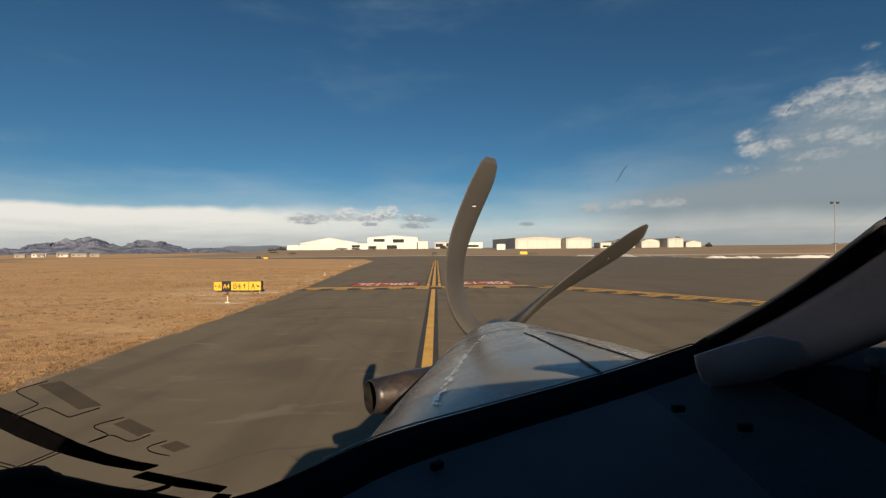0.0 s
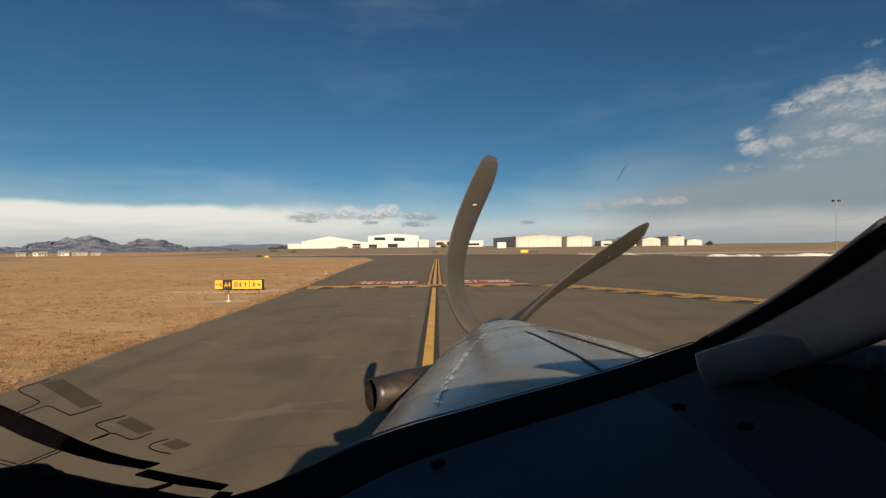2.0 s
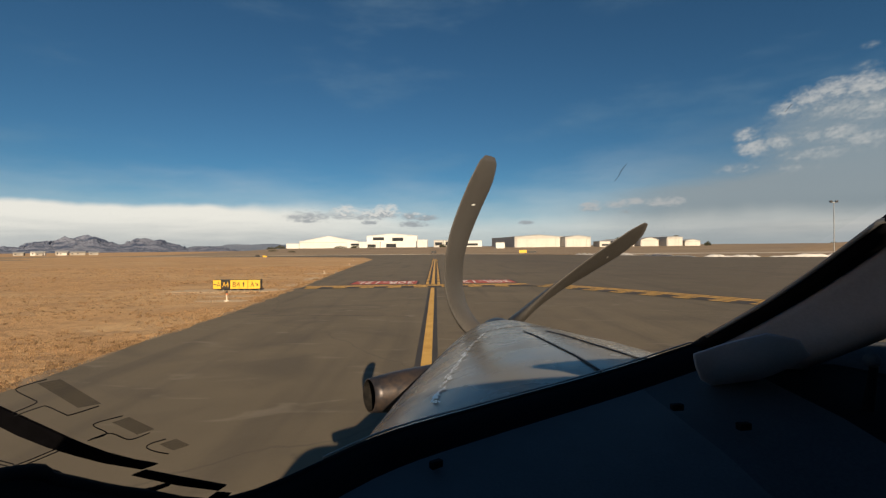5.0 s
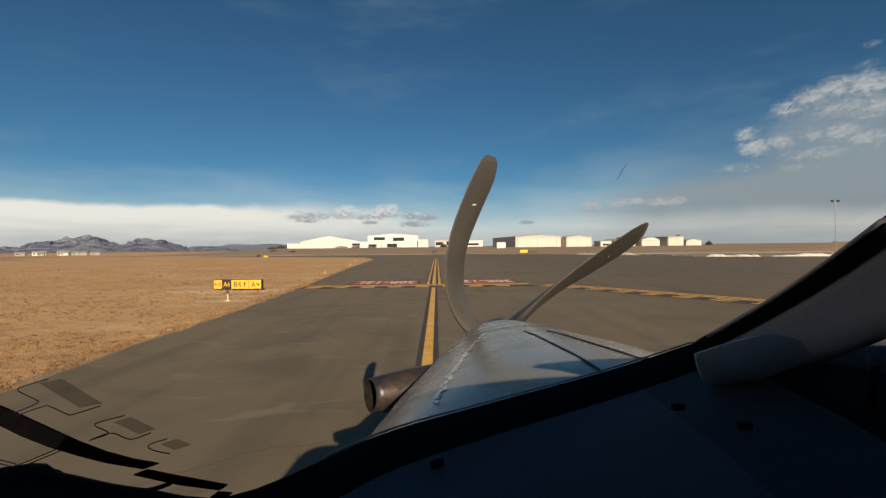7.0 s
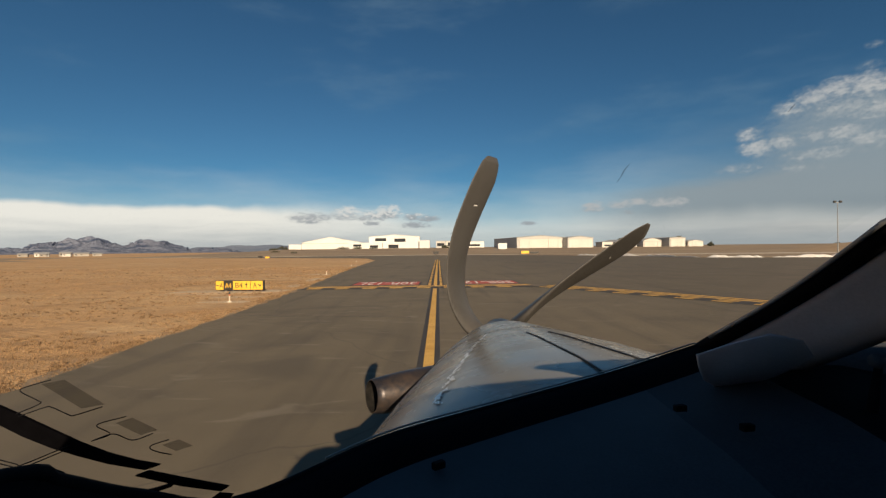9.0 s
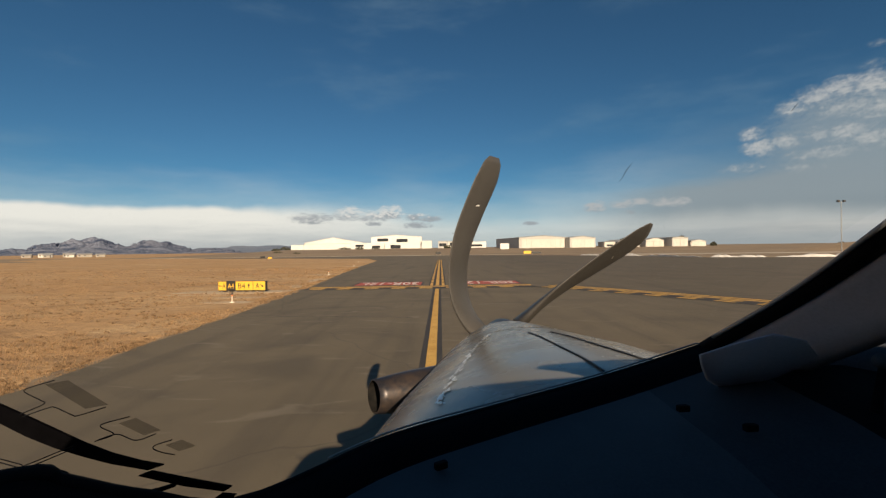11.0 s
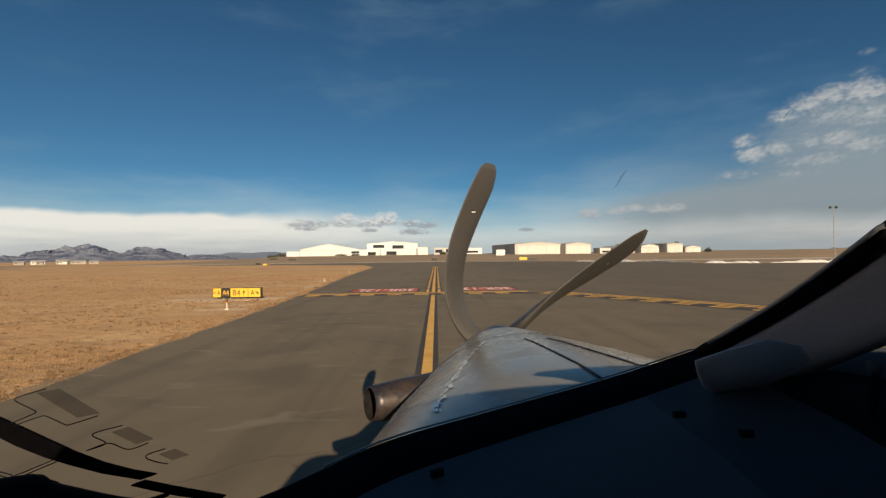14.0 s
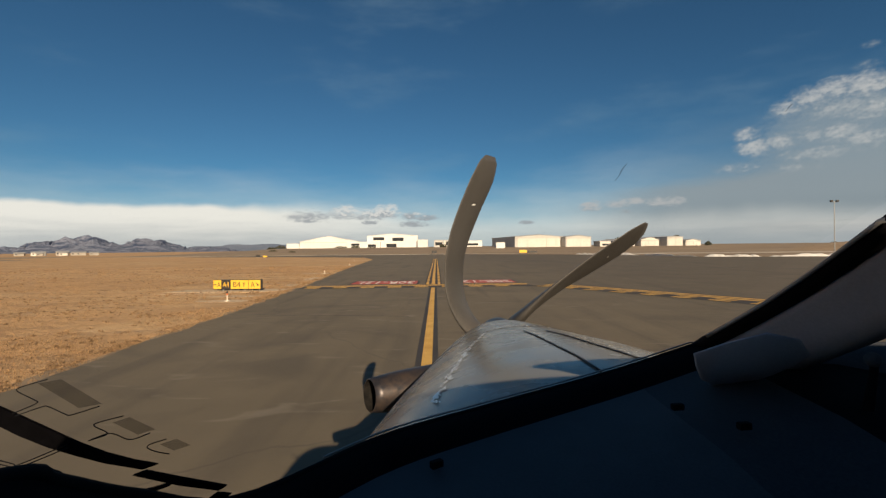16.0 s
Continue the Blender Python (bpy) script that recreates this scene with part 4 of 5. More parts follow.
guidance_sign()
tagged(part("sign_pad", slab(bmesh.new(), [(-17.5, 29.3), (-14.4, 28.9), (-11.6, 28.7), (-10.2, 29.6), (-10.0, 31.0), (-12.8, 31.4), (-16.9, 31.0)], -0.1, -0.025), GRAVEL), "pale gravel pad under the guidance sign", "pad", kind="structure")


def plain_sign(x, y, w, h, face, label):
    t = thing("guidance_sign", pose(x, y, rise(x, y) - 0.04, 0, 0, 0), label, "sign", "guidance signs")
    part("housing", boxed(-w / 2, 0.0, 0.2, w / 2, 0.25, 0.2 + h, bevel=0.03), SIGN_BLACK, t)
    part("panel", boxed(-w / 2 + 0.04, -0.03, 0.24, w / 2 - 0.04, 0.02, 0.16 + h), face, t)
    for s in (-0.4, 0, 0.4):
        part("leg", rod(bmesh.new(), (s * w, 0.12, 0), (s * w, 0.12, 0.22), 0.04, None, 8), PALE, t)


plain_sign(44.0, 236, 4.0, 1.5, SIGN_YELLOW, "far yellow taxiway sign in dry grass")
plain_sign(48.5, 236, 5.0, 1.0, SIGN_BLACK, "dark back of a far taxiway sign")
plain_sign(-2.0, 246, 2.8, 1.5, SIGN_BLACK, "dark far sign beyond the runway end")
plain_sign(36.0, 4.5, 4.2, 1.0, SIGN_BLACK, "dark back of a taxiway sign beside the wide asphalt")
plain_sign(-63, 168, 1.6, 0.6, SIGN_YELLOW, "small far yellow sign in the golden field")
plain_sign(-66, 169, 1.6, 0.9, SIGN_BLACK, "dark back of a small far sign")


def edge_marker(x, y, s=1.0):
    t = thing("edge_marker", pose(x, y, -0.04), "slim pale edge marker with an orange and dark cap", "edge marker", "taxiway edge markers")
    part("base", rod(bmesh.new(), (0, 0, 0), (0, 0, 0.05), 0.13, 0.11, 14), PALE, t)
    part("stem", rod(bmesh.new(), (0, 0, 0.04), (0, 0, 0.34), 0.03, 0.028, 10), PALE, t)
    part("band", rod(bmesh.new(), (0, 0, 0.34), (0, 0, 0.41), 0.040, 0.040, 12), ORANGE, t)
    bm = bmesh.new()
    rod(bm, (0, 0, 0.41), (0, 0, 0.53), 0.048, 0.040, 12)
    part("cap", bm, SIGN_BLACK, t)


for x, y in ((-9.7, -30.0), (-10.3, -4.0), (-10.9, 23.8), (-12.6, 51.0), (-15.0, 78.0), (-19.5, 107.0), (70.0, 118.0), (90.0, 109.0)):
    edge_marker(x, y)


def gravel_patch(x, y, rx, ry, seed):
    pts = []
    for k in range(28):
        a = 2 * math.pi * k / 28
        r = 1 + 0.35 * noise.noise((math.cos(a) * 1.7 + seed, math.sin(a) * 1.7, 0))
        pts.append((x + rx * r * math.cos(a), y + ry * r * math.sin(a)))
    return tagged(part("gravel_patch", slab(bmesh.new(), pts, -0.1, -0.033), GRAVEL), "pale bare gravel patch in the dry grass", "gravel", group="gravel patches", kind="structure")


for k, (x, y, rx, ry) in enumerate(((-11.1, 23.9, 1.5, 0.5), (-12.9, 51.0, 2.4, 0.9), (-10.6, 34.6, 0.8, 1.5), (-11.4, 42.0, 0.7, 2.4), (-14.8, 78, 1.6, 1.2), (-11.6, 26.4, 1.3, 0.5), (-15.5, 28.2, 2.2, 0.25))):
    gravel_patch(x, y, rx, ry, k)


# ---------------------------------------------------------------- the airplane
plane = thing("airplane", pose(0.43, 1.2, 0.0), "single-propeller airplane with a grey nose, seen from its dark cockpit", "airplane")
CX = 0.43
SECTIONS = [(3.10, 0.27, 2.06, 1.66), (2.95, 0.37, 2.09, 1.50), (2.6, 0.49, 2.13, 1.36), (2.2, 0.585, 2.17, 1.28), (1.7, 0.69, 2.225, 1.22),
            (1.2, 0.775, 2.265, 1.18), (0.9, 0.78, 2.27, 1.16), (0.5, 0.76, 2.25, 1.15), (0.1, 0.74, 2.22, 1.15)]
SY = [s[0] for s in reversed(SECTIONS)]


def skin(y, ang, out=0.0):
    """A point of the nose's skin at y, at an angle round it, moved out of it a little."""
    hw, top, bot = (float(np.interp(y, SY, [s[k] for s in reversed(SECTIONS)])) for k in (1, 2, 3))
    c, s = math.cos(radians(ang)), math.sin(radians(ang))
    return Vector((CX + (hw + out) * c, y, (top + bot) / 2 + ((top - bot) / 2 + out) * s))


def ap(name, bm, material, label="", smooth=True, parent=None):
    return part(name, bm, material, parent or plane, label, smooth, True)


YS = [3.10, 3.05, 2.95, 2.8, 2.6, 2.4, 2.2, 1.95, 1.7, 1.45, 1.2, 1.05, 0.9, 0.7, 0.5, 0.3, 0.1]
cowling = ap("cowling", loft(bmesh.new(), [[skin(y, a) for a in range(0, 360, 6)] for y in YS], True, True, False), COWL, "glossy grey painted engine cowling")


def seam(pts, r=0.004):
    return ap("panel_seam", tube(bmesh.new(), [skin(y, a, 0.002) for y, a in pts], r, 6, 0.5), SEAM, "dark panel seam", parent=cowling)


def run(p0, p1, n=14):
    return [(p0[0] + (p1[0] - p0[0]) * k / n, p0[1] + (p1[1] - p0[1]) * k / n) for k in range(n + 1)]


seam(run((1.95, 96), (1.04, 94.5)))
seam(run((1.92, 88), (1.18, 84)))
seam([(2.26, a) for a in range(50, 150, 6)], 0.002)
seam([(1.18, 84 - 1.5 * k) for k in range(12)], 0.003)


def chips():
    """Chipped paint along the cowling's front edge and side seam."""
    rnd = random.Random(8)
    bm = bmesh.new()
    spots = [(2.22 - 1.10 * k / 150, 110 + 14.5 * (k / 150) ** 0.7 + 0.5 * math.sin(k * 0.45) + rnd.uniform(-0.7, 0.7), 0.0098) for k in range(150)]
    spots += [(2.28 + rnd.uniform(-0.02, 0.02), rnd.uniform(66, 104), 0.008) for k in range(30)]
    spots += [(1.95 - 0.75 * rnd.random(), 82.5 + rnd.uniform(-0.5, 0.5), 0.004) for k in range(26)]
    for y, a, s in spots:
        if rnd.random() < 0.25:
            continue
        ring = []
        for k in range(6):
            q = 2 * math.pi * k / 6
            r = s * rnd.uniform(0.3, 1.5)
            ring.append(bm.verts.new(skin(y + r * 1.8 * math.sin(q), a + r * 45 * math.cos(q) + rnd.uniform(-0.4, 0.4), 0.0022)))
        bm.faces.new(ring)
    bmesh.ops.recalc_face_normals(bm, faces=bm.faces[:])
    return ap("paint_chips", bm, CHIPPED, "bright chipped paint along the cowling seams", False, cowling)


chips()
# exhaust stack: a bent tube that leaves the cowling's side
path = spline([(0.12, 2.42, 1.825), (-0.03, 2.29, 1.850), (-0.18, 2.18, 1.876), (-0.318, 2.095, 1.886)], 14)
rad = [0.152 - 0.077 * (k / 13) ** 0.9 for k in range(14)]
bm = bmesh.new()


def rings_of(pts, radii, seg=28, flat=1.0):
    out = []
    for k, p in enumerate(pts):
        d = (pts[min(k + 1, len(pts) - 1)] - pts[max(k - 1, 0)]).normalized()
        s = d.cross(Vector((0, 0, 1))).normalized()
        u = s.cross(d)
        out.append([p + s * radii[k] * math.cos(2 * math.pi * q / seg) + u * radii[k] * flat * math.sin(2 * math.pi * q / seg) for q in range(seg)])
    return out


outer = rings_of(path, rad)
loft(bm, outer + [[path[-1] + (v - path[-1]) * 0.93 for v in outer[-1]]], True, True, False)
stack = ap("exhaust_stack", bm, STEEL, "burnt-steel exhaust stack")
ap("mouth", loft(bmesh.new(), rings_of(path[-1:-6:-1], [rad[-1] - 0.004] * 5), True, False, True), SOOT, "sooty exhaust mouth", True, stack)

# propeller
HUB = Vector((CX, 3.28, 1.90))
bm = bmesh.new()
loft(bm, [[(CX + r * math.cos(a), y, 1.90 + r * math.sin(a)) for a in (2 * math.pi * k / 32 for k in range(32))] for y, r in ((3.11, 0.15), (3.2, 0.155), (3.32, 0.15), (3.48, 0.115), (3.6, 0.07), (3.66, 0.02))], True, True, True)
spinner = ap("spinner", bm, STEEL, "polished metal spinner")


def blade(root, mid, tip, wide=1.6, pitch=0.0):
    """A propeller blade whose centre line runs from angle root over mid to tip (degrees, seen from the cockpit)."""
    bm = bmesh.new()
    rings = []
    for k in range(29):
        t = k / 28
        r = 0.15 + 1.16 * t
        ang = radians(root * (1 - t) * (1 - 2 * t) + mid * 4 * t * (1 - t) + tip * t * (2 * t - 1))
        chord = wide * float(np.interp(t, [0, 0.08, 0.3, 0.6, 0.85, 0.96, 1.0], [0.12, 0.18, 0.25, 0.27, 0.24, 0.18, 0.10]))
        thick = float(np.interp(t, [0, 0.1, 0.4, 1.0], [0.10, 0.075, 0.035, 0.012]))
        beta = radians(pitch + float(np.interp(t, [0, 0.3, 1.0], [68, 63, 56])))
        c = Vector((math.cos(ang), 0, math.sin(ang)))
        tangent = Vector((math.sin(ang), 0, -math.cos(ang)))
        along = tangent * math.cos(beta) + Vector((0, 1, 0)) * math.sin(beta)
        normal = tangent * math.sin(beta) - Vector((0, 1, 0)) * math.cos(beta)
        rings.append([HUB + c * r + along * chord * 0.5 * math.cos(q) + normal * thick * 0.5 * math.sin(q) for q in (2 * math.pi * j / 16 for j in range(16))])
    b = ap("blade", loft(bm, rings, True, True, True), BLADE, "dark satin propeller blade with worn edges", True, spinner)
    # small metal tab at three quarters of the span, on the face towards the cockpit
    ring = rings[20]
    p, q = ring[3], ring[5]
    n = (rings[20][4] - (ring[0] + ring[8]) / 2).normalized() * 0.004
    u, v = (q - p).normalized() * 0.03, (rings[21][4] - rings[20][4]).normalized() * 0.006
    bm = bmesh.new()
    o = ring[4] + n
    quad = [bm.verts.new(o + s) for s in (-u - v, u - v, u + v, -u + v)]
    bm.faces.new(quad)
    part("tab", bm, WHITE_PAINT, plane, "small white tab on a blade", False, True)
    bm = bmesh.new()
    o = ring[4] + n * 0.8 + v * 1.6
    bm.faces.new([bm.verts.new(o + s) for s in (-u * 1.1 - v, u * 1.1 - v, u * 1.1 + v, -u * 1.1 + v)])
    part("tab_edge", bm, SIGN_BLACK, plane, "black edge beside the blade tab", False, True)
    return b


blade(160, 113, 92, 1.5)
blade(46, 39, 36, 2.5, 10)
blade(252, 250, 249)
blade(312, 306, 304)

# fuselage shell behind the nose, lined in dark trim
def shell(f, y1, y2):
    rings = []
    for y, k, lift in ((y1, 1.0, 0.80), (-0.25, 1.0, 0.84), (-0.6, 1.0, 0.88), (-1.6, 1.0, 0.95), (y2, 0.97, 0.97), (y2 - 0.16, 0.86, 0.86), (y2 - 0.28, 0.6, 0.6), (y2 - 0.33, 0.3, 0.3), (y2 - 0.34, 0.02, 0.02)):
        rings.append([(CX + 0.74 * f * k * math.copysign(abs(math.cos(a)) ** 0.55, math.cos(a)), y, 2.02 + 0.90 * f * lift * math.copysign(abs(math.sin(a)) ** 0.55, math.sin(a))) for a in (2 * math.pi * j / 48 for j in range(48))])
    return loft(bmesh.new(), rings, True, False, True)


ap("fuselage", shell(1.0, -0.02, -2.6), FUSELAGE, "white fuselage shell")
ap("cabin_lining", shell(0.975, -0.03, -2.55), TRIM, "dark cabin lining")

# windscreen edge, mirrored about the airplane's middle
LEFT_EDGE = [(-0.30, 0.06, 2.472), (-0.272, 0.28, 2.418), (-0.265, 0.315, 2.398), (-0.241, 0.36, 2.364), (-0.186, 0.43, 2.322), (-0.07, 0.57, 2.320), (0.062, 0.66, 2.323), (0.275, 0.74, 2.349), (0.43, 0.77, 2.385)]
EDGE = spline(LEFT_EDGE, 40)
EDGE = EDGE + [Vector((2 * CX - p.x, p.y, p.z + min(0.045, 0.28 * (CX - p.x)))) for p in reversed(EDGE[:-1])]


def inward(p, d, dz):
    v = Vector((0.43 - 0.72 * (0.43 - p.x), -0.35, 0)) - Vector((p.x, p.y, 0))
    v.normalize()
    return Vector((p.x + v.x * d, p.y + v.y * d, p.z + dz))


ap("windscreen_frame", tube(bmesh.new(), [p + Vector((0, 0.004, -0.006)) for p in EDGE], 0.006, 8), RUBBER, "black rubber windscreen seal")
# The reflection along the sill is modelled as a thin pale tube.
ap("sill_glint", tube(bmesh.new(), [p + Vector((0, 0.011, 0.0005)) for p in EDGE[22:-10]], 0.0013, 6), GALVANISED, "thin pale line imitating a reflection along the windscreen sill")
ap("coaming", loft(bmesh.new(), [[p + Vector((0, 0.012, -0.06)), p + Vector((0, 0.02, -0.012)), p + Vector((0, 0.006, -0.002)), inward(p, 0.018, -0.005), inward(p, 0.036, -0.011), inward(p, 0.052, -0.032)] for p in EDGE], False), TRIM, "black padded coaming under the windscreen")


def shelf(p):
    return [inward(p, 0.044, -0.040), inward(p, 0.060, -0.019), inward(p, 0.25, -0.032), inward(p, 0.42, -0.06), inward(p, 0.46, -0.12), inward(p, 0.47, -0.5)]


glare = ap("glareshield", loft(bmesh.new(), [shelf(p) for p in EDGE[6:36]], False), PANEL, "charcoal glareshield")
# Middle and far side are recoloured darker to imitate shade from the post.
ap("glareshield_shaded_middle", loft(bmesh.new(), [shelf(p) for p in EDGE[35:41]], False), PANEL_SHADED, "middle of the glareshield, coloured darker for shade")
ap("glareshield_shaded_side", loft(bmesh.new(), [shelf(p) for p in EDGE[40:-6]], False), TRIM, "glareshield before the other seat, coloured black for shade")


def clip(x, y, z, turn):
    bm = boxed(-0.0075, -0.004, -0.009, 0.0075, 0.004, -0.001, bevel=0.0015)
    bm.transform(pose(x, y, z, 0, 0, turn))
    return ap("fastener", bm, RUBBER, "small black fastener", False, glare)


clip(0.300, 0.575, 2.353, 8)
clip(0.345, 0.516, 2.351, 8)
clip(-0.004, 0.521, 2.311, 35)

# centre post between the two windscreens
AXIS = Vector((0, -0.868, 0.497))


def post_bar(profile, s0, s1, bevel=0.0):
    """A bar along the post's axis; profile points are (x, drop below the outer line)."""
    start = Vector((0, 0.709, 2.42))
    nrm = Vector((0, -0.497, -0.868))

    def bow(s):
        """Sideways bend of the post: slightly bowed, then sweeping outwards to the roof."""
        return 0.013 * math.sin(math.pi * (s + 0.05) / 0.36) if -0.05 < s < 0.31 else 2.0 * max(0.0, s - 0.31)

    return loft(bmesh.new(), [[start + AXIS * s + nrm * q + Vector((x + bow(s), 0, 0)) for x, q in profile] for s in np.linspace(s0, s1, 28)], True, True, True)


ap("centre_post", post_bar([(0.446, 0.010), (0.462, 0.020), (0.487, 0.046), (0.504, 0.062), (0.527, 0.066), (0.542, 0.058), (0.557, 0.03), (0.557, 0.0), (0.46, 0.0)], -0.125, 0.55), POST, "grey lined windscreen centre post")
ap("post_seal", post_bar([(0.432, 0.0), (0.434, 0.005), (0.448, 0.014), (0.454, 0.010), (0.452, -0.01), (0.436, -0.006)], -0.13, 0.57), RUBBER, "black seal strip along the post")
ap("seal_lip", post_bar([(0.4275, -0.001), (0.4300, 0.003), (0.4330, 0.002), (0.4310, -0.003)], -0.03, 0.62), GALVANISED, "thin pale metal lip on the seal")
ap("post_foot", post_bar([(0.440, 0.012), (0.452, 0.05), (0.48, 0.075), (0.54, 0.08), (0.57, 0.04), (0.56, 0.0), (0.46, 0.0)], -0.175, -0.12), RUBBER, "black post foot")

bm = bmesh.new()
BASE = [(0.3643, 2.3965), (0.3671, 2.3790), (0.3747, 2.3598), (0.3904, 2.3508), (0.4158, 2.3504), (0.4492, 2.3554), (0.4795, 2.3644), (0.5052, 2.3751), (0.5341, 2.3921), (0.5187, 2.4147), (0.4713, 2.4254), (0.4075, 2.4104)]


def base_point(x, z, near):
    """The foot's outline laid on a slope that runs up along the post."""
    t = 0.433 / (0.653 + 1.1 * (z - 2.55)) - near
    return (x * t, 0.653 * t, 2.55 + (z - 2.55) * t)


loft(bm, [[base_point(x, z, 0.0) for x, z in BASE], [base_point(x, z, 0.004) for x, z in BASE], [base_point(0.45 + (x - 0.45) * 0.96, 2.385 + (z - 2.385) * 0.93, 0.010) for x, z in BASE]], True, True, True)
ap("post_base", bm, POST, "grey flared foot of the windscreen post")

# windscreen panes
ROOF_EDGE = spline([(-0.30, -0.02, 2.50), (-0.24, -0.02, 2.61), (-0.06, -0.01, 2.69), (0.18, 0.0, 2.72), (0.42, 0.0, 2.73)], 40)


def pane(flip):
    rings = []
    for a, b in zip(EDGE[:40], ROOF_EDGE):
        row = []
        for k in range(9):
            t = k / 8
            p = a.lerp(b, t) + Vector((-0.02, 0.05, 0.02)) * math.sin(math.pi * t)
            row.append(Vector((2 * CX - p.x, p.y, p.z)) if flip else p)
        rings.append(row)
    ob = ap("windscreen", loft(bmesh.new(), rings, False), GLASS, "clear curved windscreen pane")
    ob.visible_shadow = False
    return ob


pane_left = pane(False)
pane(True)


def film(name, x0, z0, ax, az, bx, bz, label):
    """A dark film patch on the glass, from a corner along two sides."""
    bm = bmesh.new()
    y = 0.37
    c = [(x0, z0), (x0 + ax, z0 + az), (x0 + ax + bx, z0 + az + bz), (x0 + bx, z0 + bz)]
    lo = [bm.verts.new((a, y, b)) for a, b in c]
    hi = [bm.verts.new((a, y - 0.0006, b)) for a, b in c]
    bm.faces.new(hi)
    bm.faces.new(list(reversed(lo)))
    for i in range(4):
        bm.faces.new((lo[i], lo[(i + 1) % 4], hi[(i + 1) % 4], hi[i]))
    ob = ap(name, bm, FILM, label, False, pane_left)
    ob.visible_shadow = False


film("heater_patch", -0.320, 2.446, 0.018, 0.003, 0.032, -0.020, "smoked heater patch on the glass")
film("heater_patch", -0.261, 2.414, 0.013, 0.004, 0.020, -0.010, "smoked heater patch on the glass")
film("heater_patch", -0.224, 2.396, 0.013, 0.004, 0.011, -0.005, "smoked heater patch on the glass")


def wire(pts):
    ap("heater_wire", tube(bmesh.new(), spline([(x, 0.37, z) for x, z in pts], 30), 0.00045, 5), RUBBER, "thin dark heater wire on the glass", True, pane_left)


wire([(-0.313, 2.449), (-0.333, 2.4435), (-0.337, 2.440), (-0.324, 2.433), (-0.322, 2.430), (-0.341, 2.422)])
wire([(-0.272, 2.427), (-0.294, 2.4205), (-0.299, 2.421), (-0.312, 2.427), (-0.318, 2.427), (-0.339, 2.420)])
wire([(-0.253, 2.419), (-0.273, 2.414), (-0.276, 2.411), (-0.266, 2.405), (-0.281, 2.3995)])
wire([(-0.232, 2.405), (-0.248, 2.400), (-0.263, 2.405), (-0.279, 2.4005)])
wire([(-0.219, 2.400), (-0.232, 2.396), (-0.234, 2.393), (-0.227, 2.390), (-0.217, 2.388)])
wire([(-0.298, 2.394), (-0.337, 2.3785), (-0.341, 2.379), (-0.359, 2.384)])
wire([(-0.298, 2.3965), (-0.336, 2.3815), (-0.341, 2.382), (-0.359, 2.387)])
bm = tube(bmesh.new(), [(0.187, 0.45, 2.632), (0.182, 0.45, 2.626), (0.179, 0.45, 2.620), (0.175, 0.45, 2.615)], [0.0004, 0.0012, 0.0007, 0.0004], 6, 0.5)
ap("smear", bm, FILM, "small insect smear on the glass", True, pane_left)


ap("smear", tube(bmesh.new(), [(0.345, 0.45, 2.682), (0.349, 0.45, 2.687), (0.352, 0.45, 2.690)], [0.0003, 0.0008, 0.0003], 6, 0.5), FILM, "small insect smear on the glass", True, pane_left)


def wiper_bar(name, c, thick, label):
    """A flat bar before the glass with the corners c, upper edge first."""
    bm = bmesh.new()
    lo = [bm.verts.new((x, 0.40, z)) for x, z in c]
    hi = [bm.verts.new((x, 0.40 + thick, z)) for x, z in c]
    n = len(c)
    bm.faces.new(hi)
    bm.faces.new(list(reversed(lo)))
    for i in range(n):
        bm.faces.new((lo[i], lo[(i + 1) % n], hi[(i + 1) % n], hi[i]))
    bmesh.ops.recalc_face_normals(bm, faces=bm.faces[:])
    return ap(name, bm, WIPER, label, False)


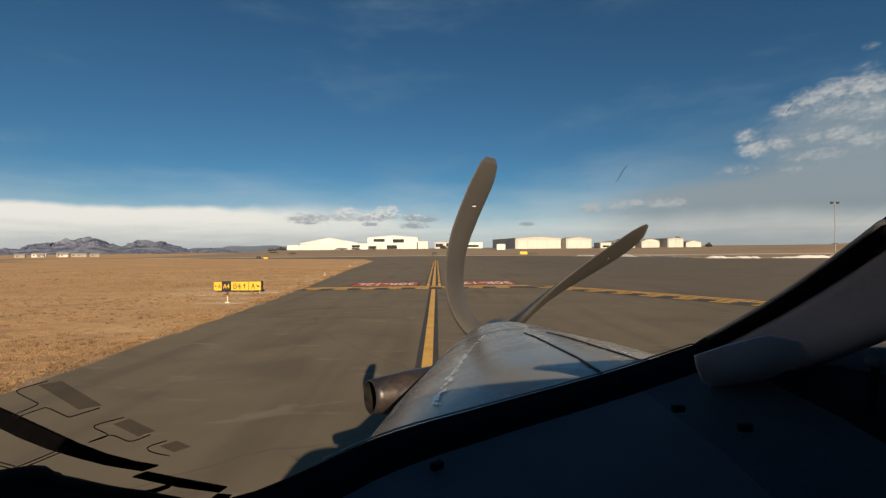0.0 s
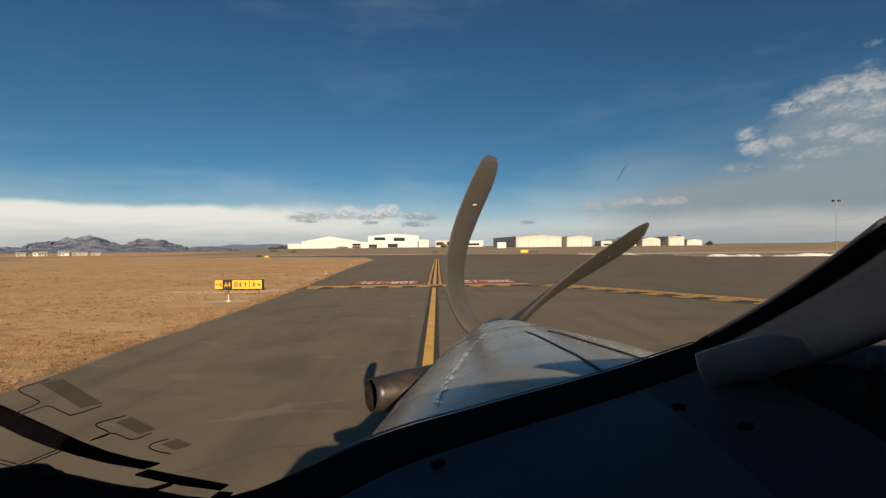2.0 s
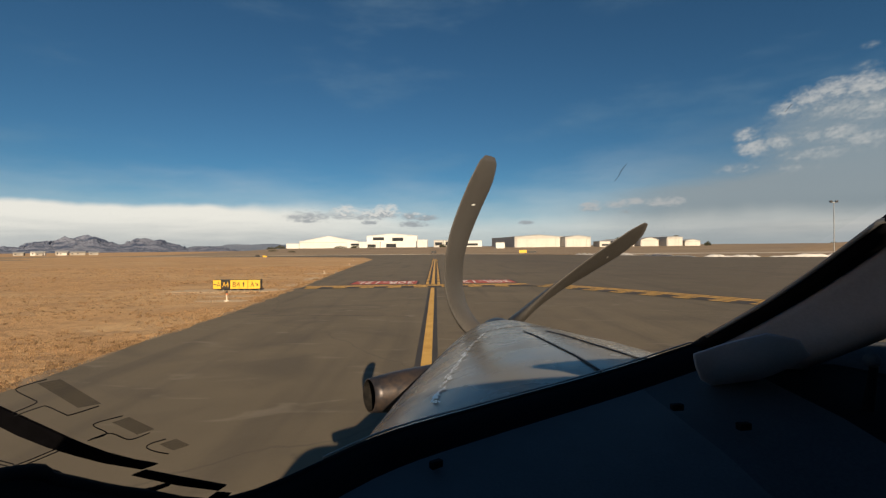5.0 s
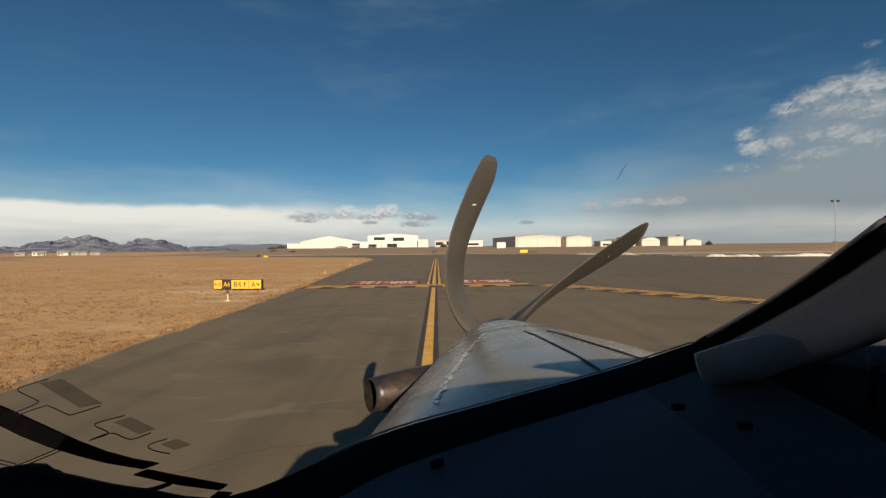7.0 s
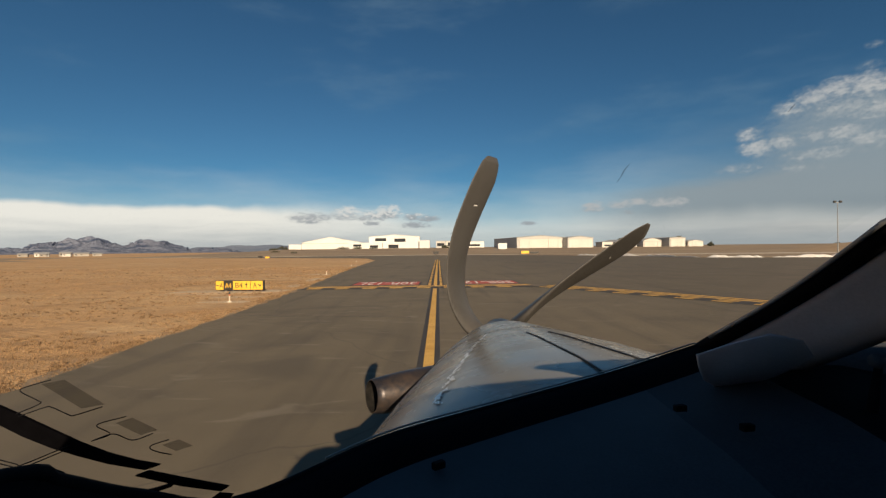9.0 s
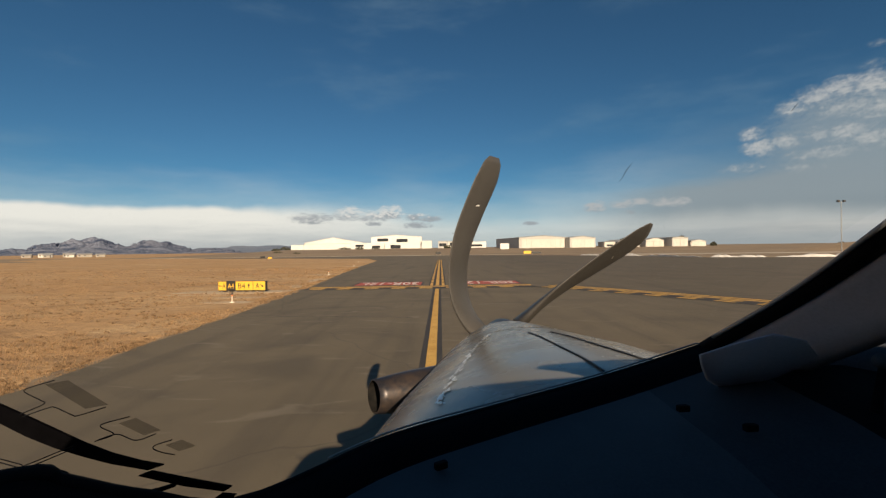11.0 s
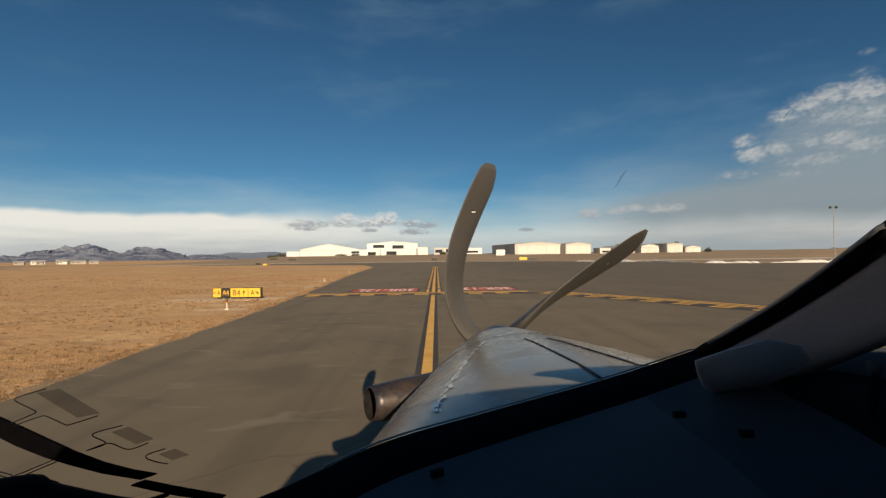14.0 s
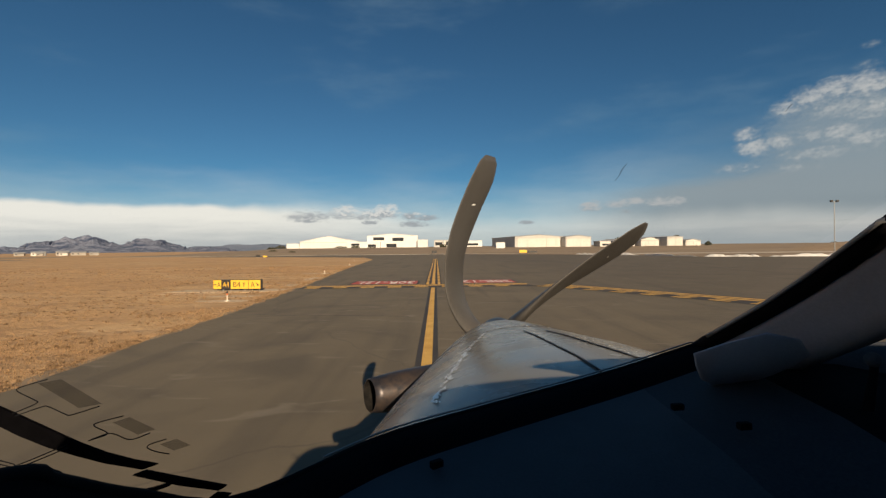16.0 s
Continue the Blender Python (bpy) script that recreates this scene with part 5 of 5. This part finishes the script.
wiper_bar("wiper_arm", [(-0.4270, 2.4380), (-0.4075, 2.4293), (-0.3879, 2.4206), (-0.3635, 2.4094), (-0.3390, 2.3977), (-0.3146, 2.3860), (-0.2901, 2.3763), (-0.2656, 2.3695), (-0.2450, 2.3657),
                        (-0.2579, 2.3615), (-0.2903, 2.3674), (-0.3148, 2.3742), (-0.3392, 2.3820), (-0.3637, 2.3922), (-0.3881, 2.4049), (-0.4077, 2.4136), (-0.4272, 2.4220)], 0.003, "black tapered wiper arm")
wiper_bar("wiper_blade", [(-0.2559, 2.3605), (-0.2265, 2.3541), (-0.1858, 2.3461), (-0.1922, 2.3422), (-0.2266, 2.3472), (-0.2668, 2.3567)], 0.003, "black wiper blade")
wiper_bar("wiper_link", [(-0.2398, 2.3479), (-0.2512, 2.3446), (-0.2687, 2.3409), (-0.2811, 2.3391), (-0.2826, 2.3362), (-0.2677, 2.3374), (-0.2488, 2.3421), (-0.2348, 2.3468)], 0.004, "thin black wiper link")
wiper_bar("wiper_tip", [(-0.1952, 2.3397), (-0.1823, 2.3385), (-0.1883, 2.3346), (-0.2022, 2.3348)], 0.004, "short black wiper tip")

# grey hood over the other seat's instruments
ap("instrument_hood", tube(bmesh.new(), spline([(0.50, 0.735, 2.315), (0.56, 0.72, 2.345), (0.64, 0.69, 2.362), (0.78, 0.62, 2.365), (1.02, 0.48, 2.360)], 20), [0.02 + 0.02 * min(1, k / 6) for k in range(20)], 14), PANEL, "dark grey hood over instruments")

# compass bracket beside the post
bm = bmesh.new()
bmesh.ops.create_uvsphere(bm, u_segments=16, v_segments=10, radius=0.0085, matrix=Matrix.Translation((0.497, 0.52, 2.418)))
knob = ap("compass_knob", bm, PANEL, "small round dark blue knob on a bracket")
ap("bracket", tube(bmesh.new(), [(0.499, 0.52, 2.41), (0.501, 0.53, 2.36), (0.502, 0.54, 2.31)], [0.004, 0.006, 0.009], 10), RUBBER, "black bracket", True, knob)

# landing gear, out of sight below
def gear(x, y, top):
    leg = ap("gear_leg", rod(bmesh.new(), (x, y, 0.3), (x, y, top), 0.05, 0.06, 12), STEEL)
    bm = bmesh.new()
    loft(bm, [[(x + q * 0.09, y + r * math.cos(a), 0.26 + r * math.sin(a)) for a in (2 * math.pi * k / 28 for k in range(28))] for q, r in ((-1, 0.15), (-0.95, 0.22), (-0.6, 0.258), (0, 0.262), (0.6, 0.258), (0.95, 0.22), (1, 0.15))], True, True, True)
    ap("tyre", bm, RUBBER, "", True, leg)


gear(CX, 2.3, 1.35)
gear(CX - 0.55, -1.4, 1.35)
gear(CX + 0.55, -1.4, 1.35)
